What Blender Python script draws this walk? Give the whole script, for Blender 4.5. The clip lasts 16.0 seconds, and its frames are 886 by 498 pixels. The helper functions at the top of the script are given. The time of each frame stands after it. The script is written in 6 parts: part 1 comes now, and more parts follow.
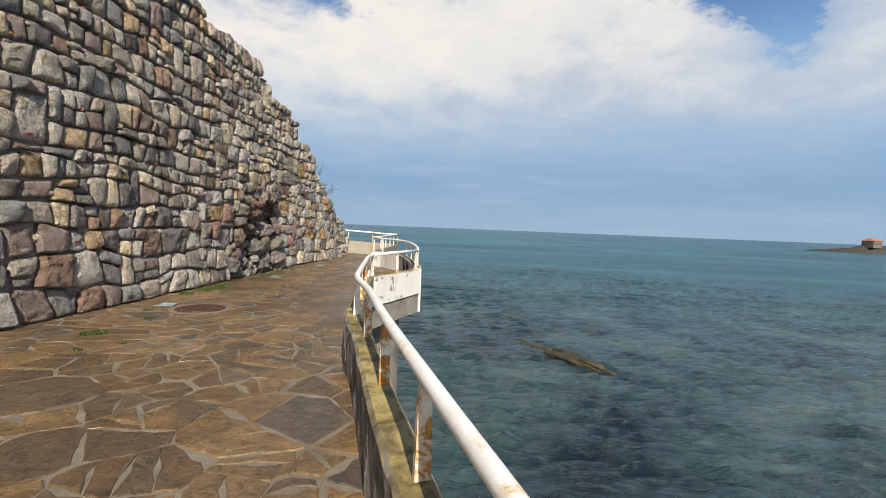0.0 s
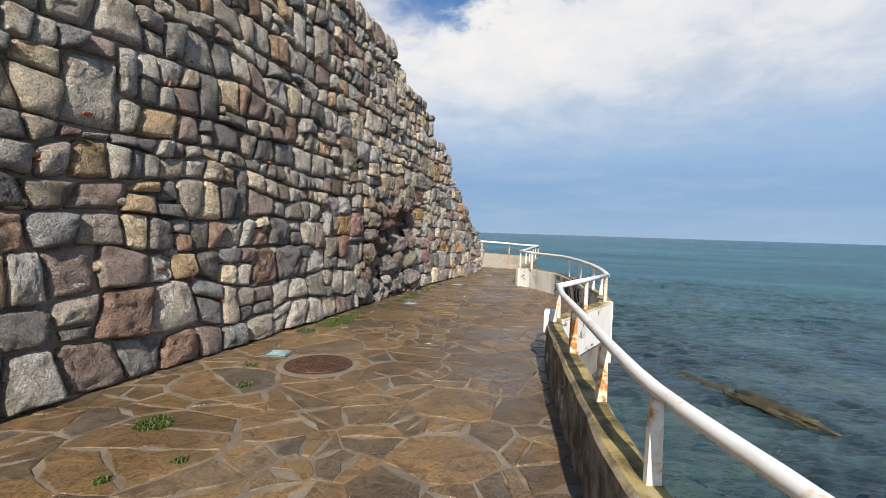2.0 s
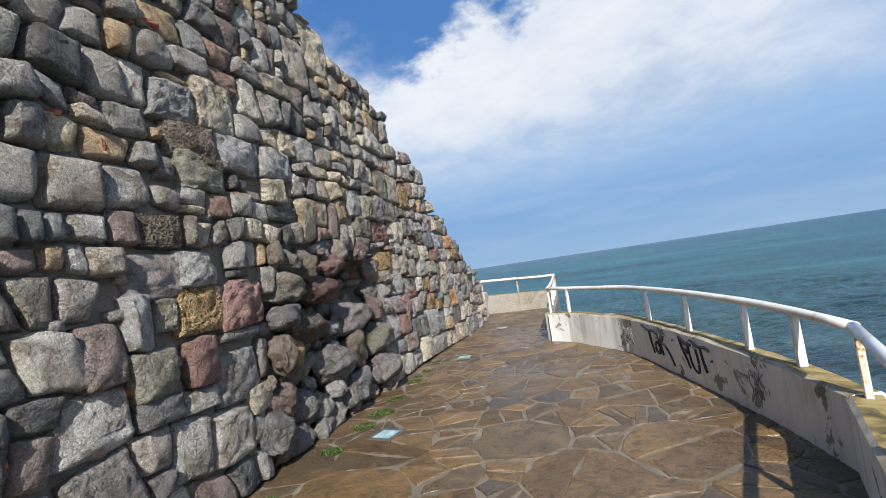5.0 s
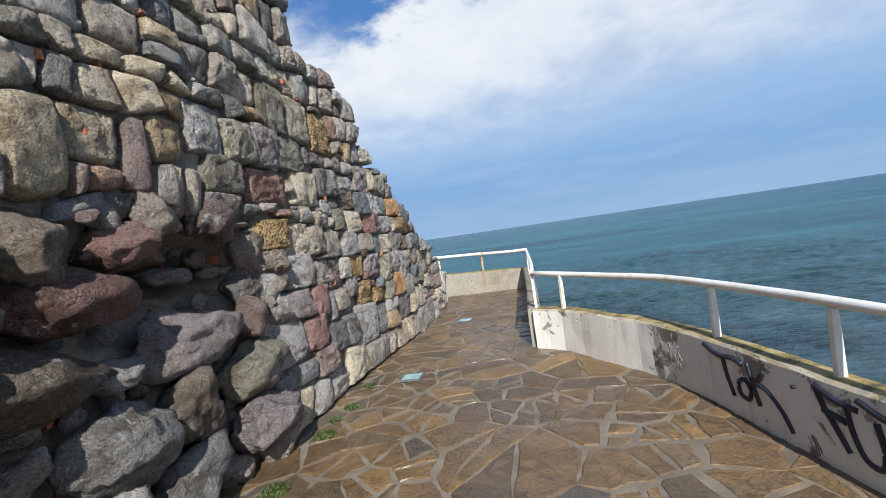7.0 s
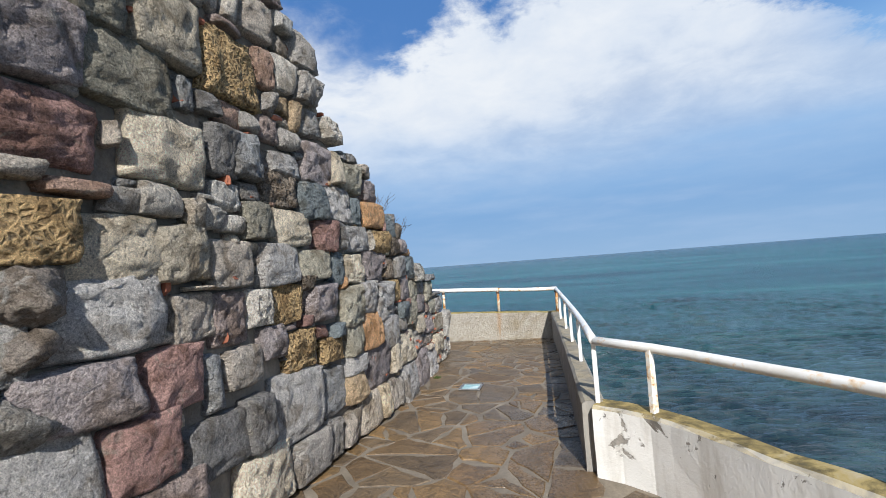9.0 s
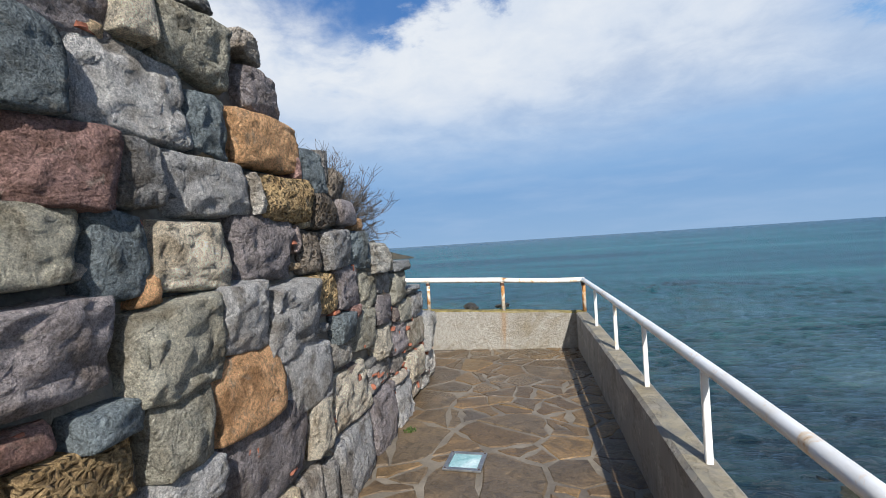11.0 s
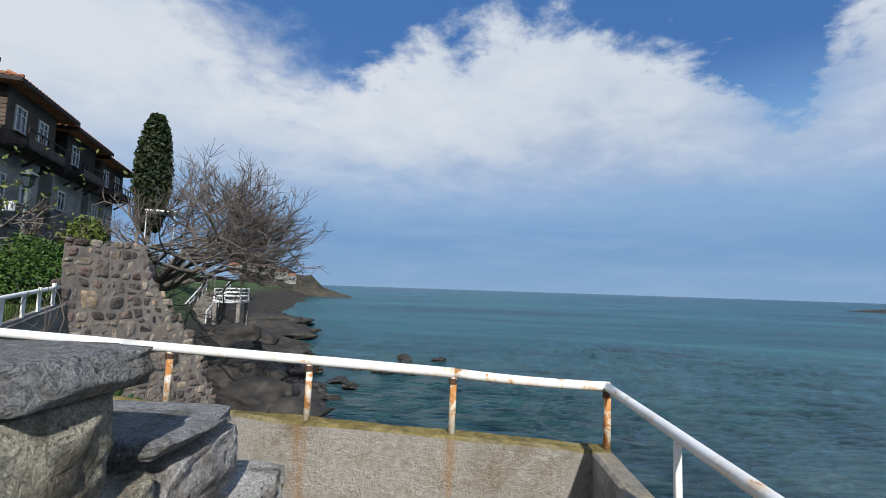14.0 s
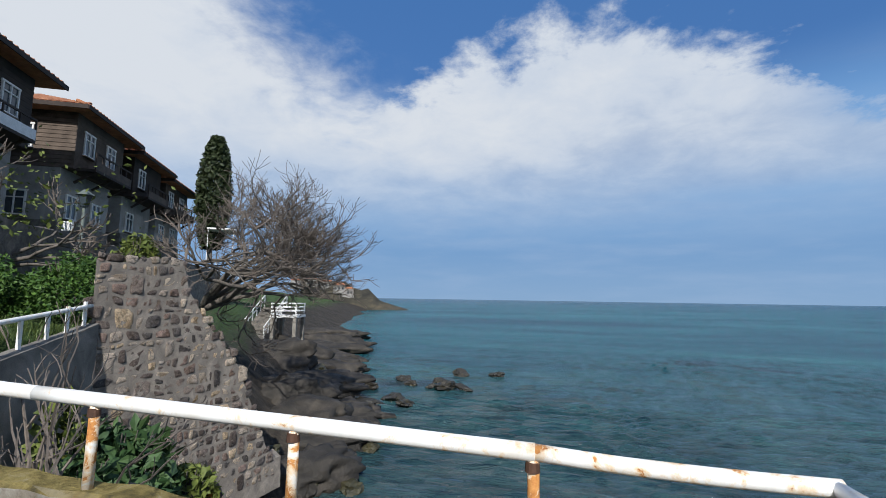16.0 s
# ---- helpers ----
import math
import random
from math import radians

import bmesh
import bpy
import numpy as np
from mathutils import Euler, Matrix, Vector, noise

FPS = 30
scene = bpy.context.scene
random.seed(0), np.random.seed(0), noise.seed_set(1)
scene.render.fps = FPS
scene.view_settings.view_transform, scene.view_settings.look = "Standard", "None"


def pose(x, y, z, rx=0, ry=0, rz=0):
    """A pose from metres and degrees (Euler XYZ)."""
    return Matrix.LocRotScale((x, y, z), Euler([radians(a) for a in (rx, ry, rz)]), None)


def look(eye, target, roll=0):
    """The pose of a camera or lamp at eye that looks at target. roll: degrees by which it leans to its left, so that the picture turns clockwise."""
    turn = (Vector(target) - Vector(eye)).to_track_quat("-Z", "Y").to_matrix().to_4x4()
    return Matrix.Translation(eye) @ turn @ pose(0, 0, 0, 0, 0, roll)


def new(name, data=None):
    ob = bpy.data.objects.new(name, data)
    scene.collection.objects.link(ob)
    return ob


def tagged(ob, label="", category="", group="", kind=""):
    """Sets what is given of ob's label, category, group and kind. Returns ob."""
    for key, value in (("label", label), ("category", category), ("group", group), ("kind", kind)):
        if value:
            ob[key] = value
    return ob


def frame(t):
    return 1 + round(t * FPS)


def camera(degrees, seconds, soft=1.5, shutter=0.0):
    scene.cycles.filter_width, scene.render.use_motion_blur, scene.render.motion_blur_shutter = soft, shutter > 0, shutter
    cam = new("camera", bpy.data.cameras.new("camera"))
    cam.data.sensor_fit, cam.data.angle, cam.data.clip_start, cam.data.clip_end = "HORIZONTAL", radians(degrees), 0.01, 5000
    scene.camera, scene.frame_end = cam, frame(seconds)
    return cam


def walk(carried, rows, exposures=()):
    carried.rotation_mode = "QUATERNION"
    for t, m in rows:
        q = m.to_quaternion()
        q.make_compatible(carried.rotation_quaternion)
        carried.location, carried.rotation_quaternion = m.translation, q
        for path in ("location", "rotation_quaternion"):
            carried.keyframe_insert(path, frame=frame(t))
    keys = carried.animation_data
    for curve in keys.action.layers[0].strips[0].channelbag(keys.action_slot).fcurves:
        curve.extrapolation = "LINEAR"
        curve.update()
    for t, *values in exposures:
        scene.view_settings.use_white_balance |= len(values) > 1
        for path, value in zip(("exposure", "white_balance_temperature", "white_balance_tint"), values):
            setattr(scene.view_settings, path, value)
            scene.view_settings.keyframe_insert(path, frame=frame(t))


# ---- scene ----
cam = camera(88.2, 16.0, soft=0.6)
PATH = [
    (0, (0.49, 2.812, 1.291), (0.399, 4.808, 1.196), 2.3),
    (0.5, (0.188, 3.402, 1.265), (-0.161, 5.366, 1.12), 1.7),
    (1, (-0.155, 3.994, 1.268), (-0.679, 5.92, 1.139), 2.3),
    (1.5, (-0.454, 4.577, 1.292), (-1.007, 6.496, 1.171), 2.2),
    (2, (-0.765, 5.203, 1.349), (-1.356, 7.112, 1.269), 1.8),
    (2.5, (-1.024, 5.788, 1.373), (-1.483, 7.734, 1.35), 1.1),
    (3, (-1.261, 6.333, 1.377), (-1.679, 8.287, 1.453), 1.0),
    (5.3, (-1.91, 9.334, 1.43), (-2.42, 11.265, 1.546), -11.0),
    (5.5, (-1.955, 9.561, 1.44), (-2.39, 11.509, 1.568), -14.2),
    (6, (-2.118, 10.233, 1.439), (-2.584, 12.178, 1.436), -15.3),
    (6.5, (-2.227, 10.858, 1.485), (-2.629, 12.816, 1.434), -10.9),
    (7, (-2.295, 11.46, 1.477), (-2.67, 13.424, 1.425), -8.3),
    (7.5, (-2.344, 12.069, 1.513), (-2.662, 14.044, 1.478), -5.3),
    (8, (-2.39, 12.652, 1.518), (-2.678, 14.631, 1.521), -3.4),
    (8.2, (-2.427, 12.866, 1.477), (-2.766, 14.836, 1.544), -3.0),
    (10.3, (-2.952, 15.379, 1.469), (-3.403, 17.326, 1.531), -4.6),
    (10.5, (-2.986, 15.625, 1.5), (-3.419, 17.578, 1.531), -3.9),
    (11, (-3.017, 16.161, 1.487), (-3.413, 18.122, 1.467), -3.7),
    (11.5, (-3.094, 16.695, 1.5), (-3.492, 18.655, 1.519), -2.7),
    (12, (-3.203, 17.237, 1.512), (-3.508, 19.212, 1.599), -1.7),
    (12.5, (-3.337, 17.764, 1.526), (-3.574, 19.745, 1.68), -0.8),
    (13, (-3.326, 18.271, 1.507), (-3.443, 20.26, 1.69), 0.2),
    (13.5, (-3.306, 18.768, 1.514), (-3.444, 20.758, 1.673), 1.1),
    (14, (-3.355, 19.186, 1.542), (-3.502, 21.175, 1.714), 1.9),
    (14.5, (-3.350, 19.565, 1.54), (-3.543, 21.547, 1.732), 1.7),
    (15, (-3.408, 19.91, 1.527), (-3.62, 21.889, 1.727), 1.4),
    (15.5, (-3.436, 20.237, 1.514), (-3.661, 22.213, 1.723), 1.0),
    (16, (-3.499, 20.555, 1.557), (-3.88, 22.51, 1.773), 0.9),
]
walk(cam, [(t, look(eye, target, roll)) for t, eye, target, roll in PATH],
     exposures=[(0, 0.40, 7000, 10), (0.5, 0.50, 6950, 10), (1, 0.56, 6880, 10), (1.5, 0.50, 6800, 10), (3, 0.38, 6300, 10), (5.5, 0.44, 6100, 9), (11, 0.33, 6000, 9), (13, 0.12, 5950, 9), (16, 0.14, 5950, 9)])

# ---- world, sun, exposure ----
SUN_DIR = Vector((-0.37, 1.25, -1.0)).normalized()      # the way the sunlight travels
SUN_ELEV = math.asin(-SUN_DIR.z)
SUN_AZ = math.atan2(-SUN_DIR.x, -SUN_DIR.y)             # from +y towards +x
sun = new("sun", bpy.data.lights.new("sun", "SUN"))
sun.data.energy, sun.data.angle, sun.data.color = 5.0, radians(0.53), (1.0, 0.94, 0.85)
sun.rotation_mode = "QUATERNION"
sun.rotation_quaternion = SUN_DIR.to_track_quat("-Z", "Y")


class Nodes:
    """A small builder of node trees."""

    def __init__(self, tree):
        self.t = tree
        tree.nodes.clear()

    def n(self, kind, ins=None, **props):
        node = self.t.nodes.new(kind)
        if "operation" in props:
            node.operation = props["operation"]
        if "data_type" in props:
            node.data_type, node.blend_type = props["data_type"], props["blend_type"]
        if "sky_type" in props:
            node.sky_type, node.sun_disc = props["sky_type"], props["sun_disc"]
        if "feature" in props:
            node.feature = props["feature"]
        if "interpolation_type" in props:
            node.interpolation_type = props["interpolation_type"]
        for k, v in (ins or {}).items():
            self.put(node.inputs[k], v)
        return node

    def put(self, socket, v):
        if isinstance(v, bpy.types.NodeSocket):
            self.t.links.new(v, socket)
        elif isinstance(v, (tuple, list)) and socket.type == "RGBA" and len(v) == 3:
            socket.default_value = (*v, 1)
        else:
            socket.default_value = v

    def math(self, op, a, b=0.0, clamp=False):
        node = self.n("ShaderNodeMath", {0: a, 1: b}, operation=op)
        node.use_clamp = clamp
        return node.outputs[0]

    def mix(self, f, a, b, kind="MIX"):
        node = self.n("ShaderNodeMix", data_type="RGBA", blend_type=kind)
        node.clamp_factor = True
        self.put(node.inputs[0], f)
        self.put(node.inputs[6], a)
        self.put(node.inputs[7], b)
        return node.outputs[2]

    def ramp(self, f, stops, mode="LINEAR"):
        node = self.n("ShaderNodeValToRGB", {0: f})
        r = node.color_ramp
        r.interpolation = mode
        while len(r.elements) < len(stops):
            r.elements.new(0.5)
        for e, (p, c) in zip(r.elements, stops):
            e.position, e.color = p, ((*c, 1) if isinstance(c, tuple) else (c, c, c, 1))
        return node.outputs[0]

    def noise(self, vec, scale, detail=4.0, rough=0.55, dist=0.0):
        return self.n("ShaderNodeTexNoise", {"Vector": vec, "Scale": scale, "Detail": detail, "Roughness": rough, "Distortion": dist}).outputs[0]

    def place(self):
        return self.n("ShaderNodeNewGeometry").outputs["Position"]

    def smooth(self, v, lo, hi):
        return self.n("ShaderNodeMapRange", {0: v, 1: lo, 2: hi, 3: 0.0, 4: 1.0}, interpolation_type="SMOOTHSTEP").outputs[0]


def build_world():
    world = bpy.data.worlds.new("sky")
    scene.world = world
    world.use_nodes = True
    k = Nodes(world.node_tree)
    way = k.n("ShaderNodeTexCoord").outputs["Generated"]
    sky = k.n("ShaderNodeTexSky", sky_type="NISHITA", sun_disc=False)
    sky.sun_elevation, sky.sun_rotation = SUN_ELEV, SUN_AZ
    sky.air_density, sky.dust_density, sky.ozone_density = 1.0, 0.6, 2.0
    xyz = k.n("ShaderNodeSeparateXYZ", {0: way})
    x, y, z = xyz.outputs
    az = k.math("ARCTAN2", x, y)
    up = k.math("MAXIMUM", z, 0.0)
    # the cloud deck, a flat layer seen in perspective
    den = k.math("ADD", up, 0.22)
    deck = k.n("ShaderNodeCombineXYZ", {0: k.math("DIVIDE", x, den), 1: k.math("DIVIDE", y, den), 2: 0.0}).outputs[0]
    big = k.noise(deck, 1.15, 3.0, 0.5, 0.4)
    fine = k.noise(deck, 4.2, 9.0, 0.62, 0.25)

    def blob(a0, e0, wa, we):
        da = k.math("DIVIDE", k.math("SUBTRACT", az, radians(a0)), radians(wa))
        de = k.math("DIVIDE", k.math("SUBTRACT", z, math.sin(radians(e0))), math.sin(radians(we)))
        q = k.math("ADD", k.math("MULTIPLY", da, da), k.math("MULTIPLY", de, de))
        return k.math("POWER", 2.718, k.math("MULTIPLY", q, -1.0))

    # the bank's upper edge: its elevation (over 50 degrees) along the azimuth from -60 to 60 degrees
    along = k.n("ShaderNodeMapRange", {0: az, 1: radians(-60), 2: radians(60), 3: 0.0, 4: 1.0}).outputs[0]
    edge = k.ramp(along, [((a + 60) / 120, e / 50) for a, e in ((-60, 46), (-45, 41), (-35, 31.5), (-29, 27.5), (-19.5, 24.3), (-13, 27.2), (-7, 30.5), (3, 33), (12, 32), (19, 28.5), (29, 23.5), (34, 20), (38, 26), (44, 32), (60, 34))])
    rise = k.math("DIVIDE", k.math("MULTIPLY", k.math("ARCSINE", z), 180 / math.pi), 50.0)
    tuftiness = k.math("ADD", k.math("MULTIPLY", k.math("SUBTRACT", fine, 0.5), 0.34), k.math("MULTIPLY", k.math("SUBTRACT", k.noise(deck, 13.0, 6.0, 0.6, 0.2), 0.5), 0.12))
    below = k.math("ADD", k.math("SUBTRACT", edge, rise), tuftiness)
    crisp = k.smooth(below, -0.022, 0.075)
    wispy = k.smooth(below, -0.10, 0.16)
    cover = k.mix(k.smooth(az, radians(-24), radians(-15)), wispy, crisp)
    cover = k.math("SUBTRACT", cover, k.math("MULTIPLY", blob(34, 20.5, 6, 3.2), 0.75), True)
    cover = k.math("SUBTRACT", cover, k.math("MULTIPLY", blob(27, 10.6, 9, 1.5), 0.7), True)
    veil = k.ramp(z, [(0.0, (0.37, 0.545, 0.77)), (0.10, (0.285, 0.48, 0.76)), (0.20, (0.33, 0.555, 0.86)), (0.5, (0.25, 0.51, 0.91))])
    blue = k.mix(0.62, k.mix(1.0, sky.outputs[0], (0.10, 0.10, 0.10), "MULTIPLY"), (0.10, 0.29, 0.72))
    streak = k.noise(k.n("ShaderNodeMapping", {0: way, 3: (1.6, 1.6, 9.0)}).outputs[0], 2.6, 5.0, 0.55)
    veil = k.mix(k.math("MULTIPLY", k.smooth(streak, 0.40, 0.75), 0.38), veil, (0.50, 0.64, 0.85))
    back = k.mix(k.smooth(z, 0.27, 0.45), veil, blue)
    shade = k.math("ADD", k.math("MULTIPLY", fine, 0.55), k.math("MULTIPLY", big, 0.30))
    shade = k.math("ADD", shade, k.math("MULTIPLY", k.smooth(z, 0.16, 0.42), 0.26))
    shade = k.math("ADD", shade, k.math("MULTIPLY", blob(-45, 20, 26, 14), 0.16))
    shade = k.math("ADD", shade, k.math("MULTIPLY", blob(-12, 18, 14, 7), 0.10))
    white = k.ramp(shade, [(0.34, (0.50, 0.60, 0.78)), (0.50, (0.66, 0.74, 0.87)), (0.64, (0.86, 0.90, 0.96)), (0.80, (1.0, 1.0, 1.0))])
    soft_low = k.smooth(k.math("ADD", z, k.math("MULTIPLY", k.math("SUBTRACT", big, 0.5), 0.12)), 0.09, 0.33)
    col = k.mix(k.math("MULTIPLY", cover, soft_low), back, white)
    # the unseen half behind the walker: open sky round the sun, with the same thin cloud
    bg = k.n("ShaderNodeBackground", {0: col, 1: 0.66})
    k.n("ShaderNodeOutputWorld", {0: bg.outputs[0]})


build_world()


# ---- materials ----
def material(name):
    m = bpy.data.materials.new(name)
    m.use_nodes = True
    return m, Nodes(m.node_tree)


def finish(k, color, rough=0.8, normal=None, metal=0.0, spec=0.5):
    ins = {"Base Color": color, "Roughness": rough, "Metallic": metal, "Specular IOR Level": spec}
    if normal is not None:
        ins["Normal"] = normal
    b = k.n("ShaderNodeBsdfPrincipled", ins)
    k.n("ShaderNodeOutputMaterial", {0: b.outputs[0]})
    return b


def bump(k, height, strength, distance):
    return k.n("ShaderNodeBump", {"Height": height, "Strength": strength, "Distance": distance}).outputs[0]


STONE_STOPS = [(0.0, (0.46, 0.42, 0.375)), (0.12, (0.62, 0.565, 0.49)), (0.24, (0.25, 0.235, 0.22)), (0.36, (0.51, 0.445, 0.375)), (0.48, (0.70, 0.60, 0.475)),
               (0.56, (0.37, 0.29, 0.255)), (0.66, (0.57, 0.535, 0.485)), (0.78, (0.58, 0.43, 0.27)), (0.83, (0.34, 0.335, 0.325)), (0.91, (0.46, 0.31, 0.235)), (0.95, (0.80, 0.67, 0.48))]
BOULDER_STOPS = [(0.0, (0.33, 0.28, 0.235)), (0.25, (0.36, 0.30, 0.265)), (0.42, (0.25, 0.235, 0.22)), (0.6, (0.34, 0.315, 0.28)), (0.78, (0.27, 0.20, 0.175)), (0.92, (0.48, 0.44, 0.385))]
BASTION_STOPS = [(0.0, (0.25, 0.20, 0.168)), (0.2, (0.44, 0.365, 0.295)), (0.38, (0.12, 0.105, 0.096)), (0.52, (0.30, 0.215, 0.175)), (0.66, (0.54, 0.44, 0.335)), (0.80, (0.15, 0.118, 0.102)), (0.93, (0.58, 0.44, 0.29))]


def stone_material(name, island, stops=STONE_STOPS, crust=0.0, porous=False, layered=False):
    m, k = material(name)
    rnd = k.n("ShaderNodeNewGeometry").outputs["Random Per Island"] if island else k.n("ShaderNodeObjectInfo").outputs["Random"]
    p = k.place()
    off = k.n("ShaderNodeVectorMath", {0: p, 1: k.n("ShaderNodeCombineXYZ", {0: k.math("MULTIPLY", rnd, 37.0), 1: k.math("MULTIPLY", rnd, 91.0), 2: 0.0}).outputs[0]}, operation="ADD").outputs[0]
    base = k.ramp(rnd, stops, "CONSTANT")
    val = k.math("FRACT", k.math("MULTIPLY", rnd, 53.7))
    base = k.mix(1.0, base, k.ramp(val, [(0.0, 0.66), (1.0, 1.46)]), "MULTIPLY")
    big = k.noise(off, 5.0, 5.0, 0.6, 0.6)
    base = k.mix(k.smooth(big, 0.47, 0.66), base, k.mix(1.0, base, (0.56, 0.52, 0.47), "MULTIPLY"))
    base = k.mix(k.math("MULTIPLY", k.smooth(k.noise(off, 9.0, 6.0, 0.65, 1.2), 0.56, 0.70), 0.55), base, (0.40, 0.36, 0.29))
    grain = k.noise(off, 70.0, 5.0, 0.7)
    base = k.mix(1.0, base, k.ramp(grain, [(0.28, 0.50), (0.5, 1.0), (0.75, 1.35)]), "MULTIPLY")
    crack = k.n("ShaderNodeTexVoronoi", {"Vector": off, "Scale": 17.0}, feature="DISTANCE_TO_EDGE").outputs[0]
    pits = k.noise(off, 26.0, 7.0, 0.68, 0.8)
    base = k.mix(1.0, base, k.ramp(pits, [(0.30, 0.50), (0.43, 0.98), (0.70, 1.20)]), "MULTIPLY")
    if crust:
        lich = k.smooth(k.noise(off, 6.5, 6.0, 0.6, 0.9), 0.60, 0.66)
        base = k.mix(k.math("MULTIPLY", lich, crust), base, (0.46, 0.44, 0.40))
    sponge = k.n("ShaderNodeTexVoronoi", {"Vector": k.n("ShaderNodeVectorMath", {0: off, 1: k.n("ShaderNodeTexNoise", {"Vector": off, "Scale": 20.0}).outputs[1]}, operation="ADD").outputs[0], "Scale": 38.0}).outputs[0]
    h = k.math("ADD", k.math("MULTIPLY", pits, 1.0), k.math("MULTIPLY", grain, 0.35))
    h = k.math("ADD", h, k.math("MULTIPLY", k.smooth(crack, 0.0, 0.12), 0.10))
    h = k.math("ADD", h, k.math("MULTIPLY", k.smooth(sponge, 0.0, 0.6), k.math("MULTIPLY", k.smooth(val, 0.35, 0.9), 0.30)))
    if porous:
        hole = k.n("ShaderNodeTexVoronoi", {"Vector": k.n("ShaderNodeVectorMath", {0: off, 1: k.n("ShaderNodeVectorMath", {0: k.n("ShaderNodeTexNoise", {"Vector": off, "Scale": 9.0}).outputs[1], 1: (0.06, 0.06, 0.06)}, operation="MULTIPLY").outputs[0]}, operation="ADD").outputs[0], "Scale": 30.0}, feature="DISTANCE_TO_EDGE").outputs[0]
        wall_of = k.smooth(hole, 0.10, 0.30)
        h = k.math("SUBTRACT", h, k.math("MULTIPLY", wall_of, 0.9))
        base = k.mix(k.math("MULTIPLY", wall_of, 0.55), base, (0.10, 0.065, 0.035))
    if layered:
        strata = k.noise(k.n("ShaderNodeMapping", {0: off, 3: (1.6, 1.6, 13.0)}).outputs[0], 2.4, 6.0, 0.62, 0.5)
        h = k.math("ADD", h, k.math("MULTIPLY", strata, 2.4))
        base = k.mix(1.0, base, k.ramp(strata, [(0.36, 0.45), (0.5, 1.0), (0.66, 1.15)]), "MULTIPLY")
    speck = k.noise(off, 170.0, 3.0, 0.75)
    base = k.mix(1.0, base, k.ramp(speck, [(0.30, 0.55), (0.5, 1.0), (0.70, 1.40)]), "MULTIPLY")
    h = k.math("ADD", h, k.math("MULTIPLY", speck, 0.16))
    chip = k.n("ShaderNodeTexVoronoi", {"Vector": k.n("ShaderNodeVectorMath", {0: off, 1: k.n("ShaderNodeVectorMath", {0: k.n("ShaderNodeTexNoise", {"Vector": off, "Scale": 7.0, "Detail": 3.0}).outputs[1], 1: (0.12, 0.12, 0.12)}, operation="MULTIPLY").outputs[0]}, operation="ADD").outputs[0], "Scale": 11.0}).outputs[0]
    h = k.math("ADD", h, k.math("MULTIPLY", chip, 0.55))
    h = k.math("ADD", h, k.math("MULTIPLY", k.noise(off, 13.0, 5.0, 0.62, 0.7), 0.8))
    finish(k, base, 0.88, bump(k, h, 1.0, 0.062), spec=0.2)
    return m


def plain(name, stops, scale, rough=0.8, relief=0.3, metal=0.0, fine=60.0, spec=0.5, depth=0.01):
    """A surface of a few related colours: patches, grain and relief."""
    m, k = material(name)
    p = k.place()
    big = k.noise(p, scale, 6.0, 0.62, 0.7)
    c = k.ramp(big, stops)
    g = k.noise(p, fine, 4.0, 0.65)
    c = k.mix(1.0, c, k.ramp(g, [(0.25, 0.78), (0.75, 1.18)]), "MULTIPLY")
    h = k.math("ADD", k.math("MULTIPLY", big, 0.6), k.math("MULTIPLY", g, 0.5))
    finish(k, c, rough, bump(k, h, relief, depth), metal, spec)
    return m


M_BRICK = plain("old_brick", [(0.3, (0.20, 0.065, 0.035)), (0.6, (0.36, 0.13, 0.07)), (0.85, (0.46, 0.20, 0.11))], 8.0, 0.9, 0.6)
M_STONE = stone_material("wall_stone", False)
M_STONE_REST = stone_material("wall_stone_rest", True)
M_BOULDER = stone_material("dark_boulder", False, BOULDER_STOPS, 0.7)
M_BASTION = stone_material("bastion_stone", False, BASTION_STOPS)
M_BASTION_REST = stone_material("bastion_stone_rest", True, BASTION_STOPS)
M_MORTAR = plain("old_mortar", [(0.3, (0.12, 0.104, 0.086)), (0.55, (0.205, 0.178, 0.145)), (0.75, (0.35, 0.30, 0.24))], 3.0, 0.95, 0.9, fine=45, depth=0.03)
M_MORTAR_PALE = plain("pale_mortar", [(0.3, (0.15, 0.128, 0.105)), (0.6, (0.27, 0.232, 0.19)), (0.8, (0.40, 0.35, 0.285))], 3.0, 0.95, 0.9, fine=45, depth=0.03)


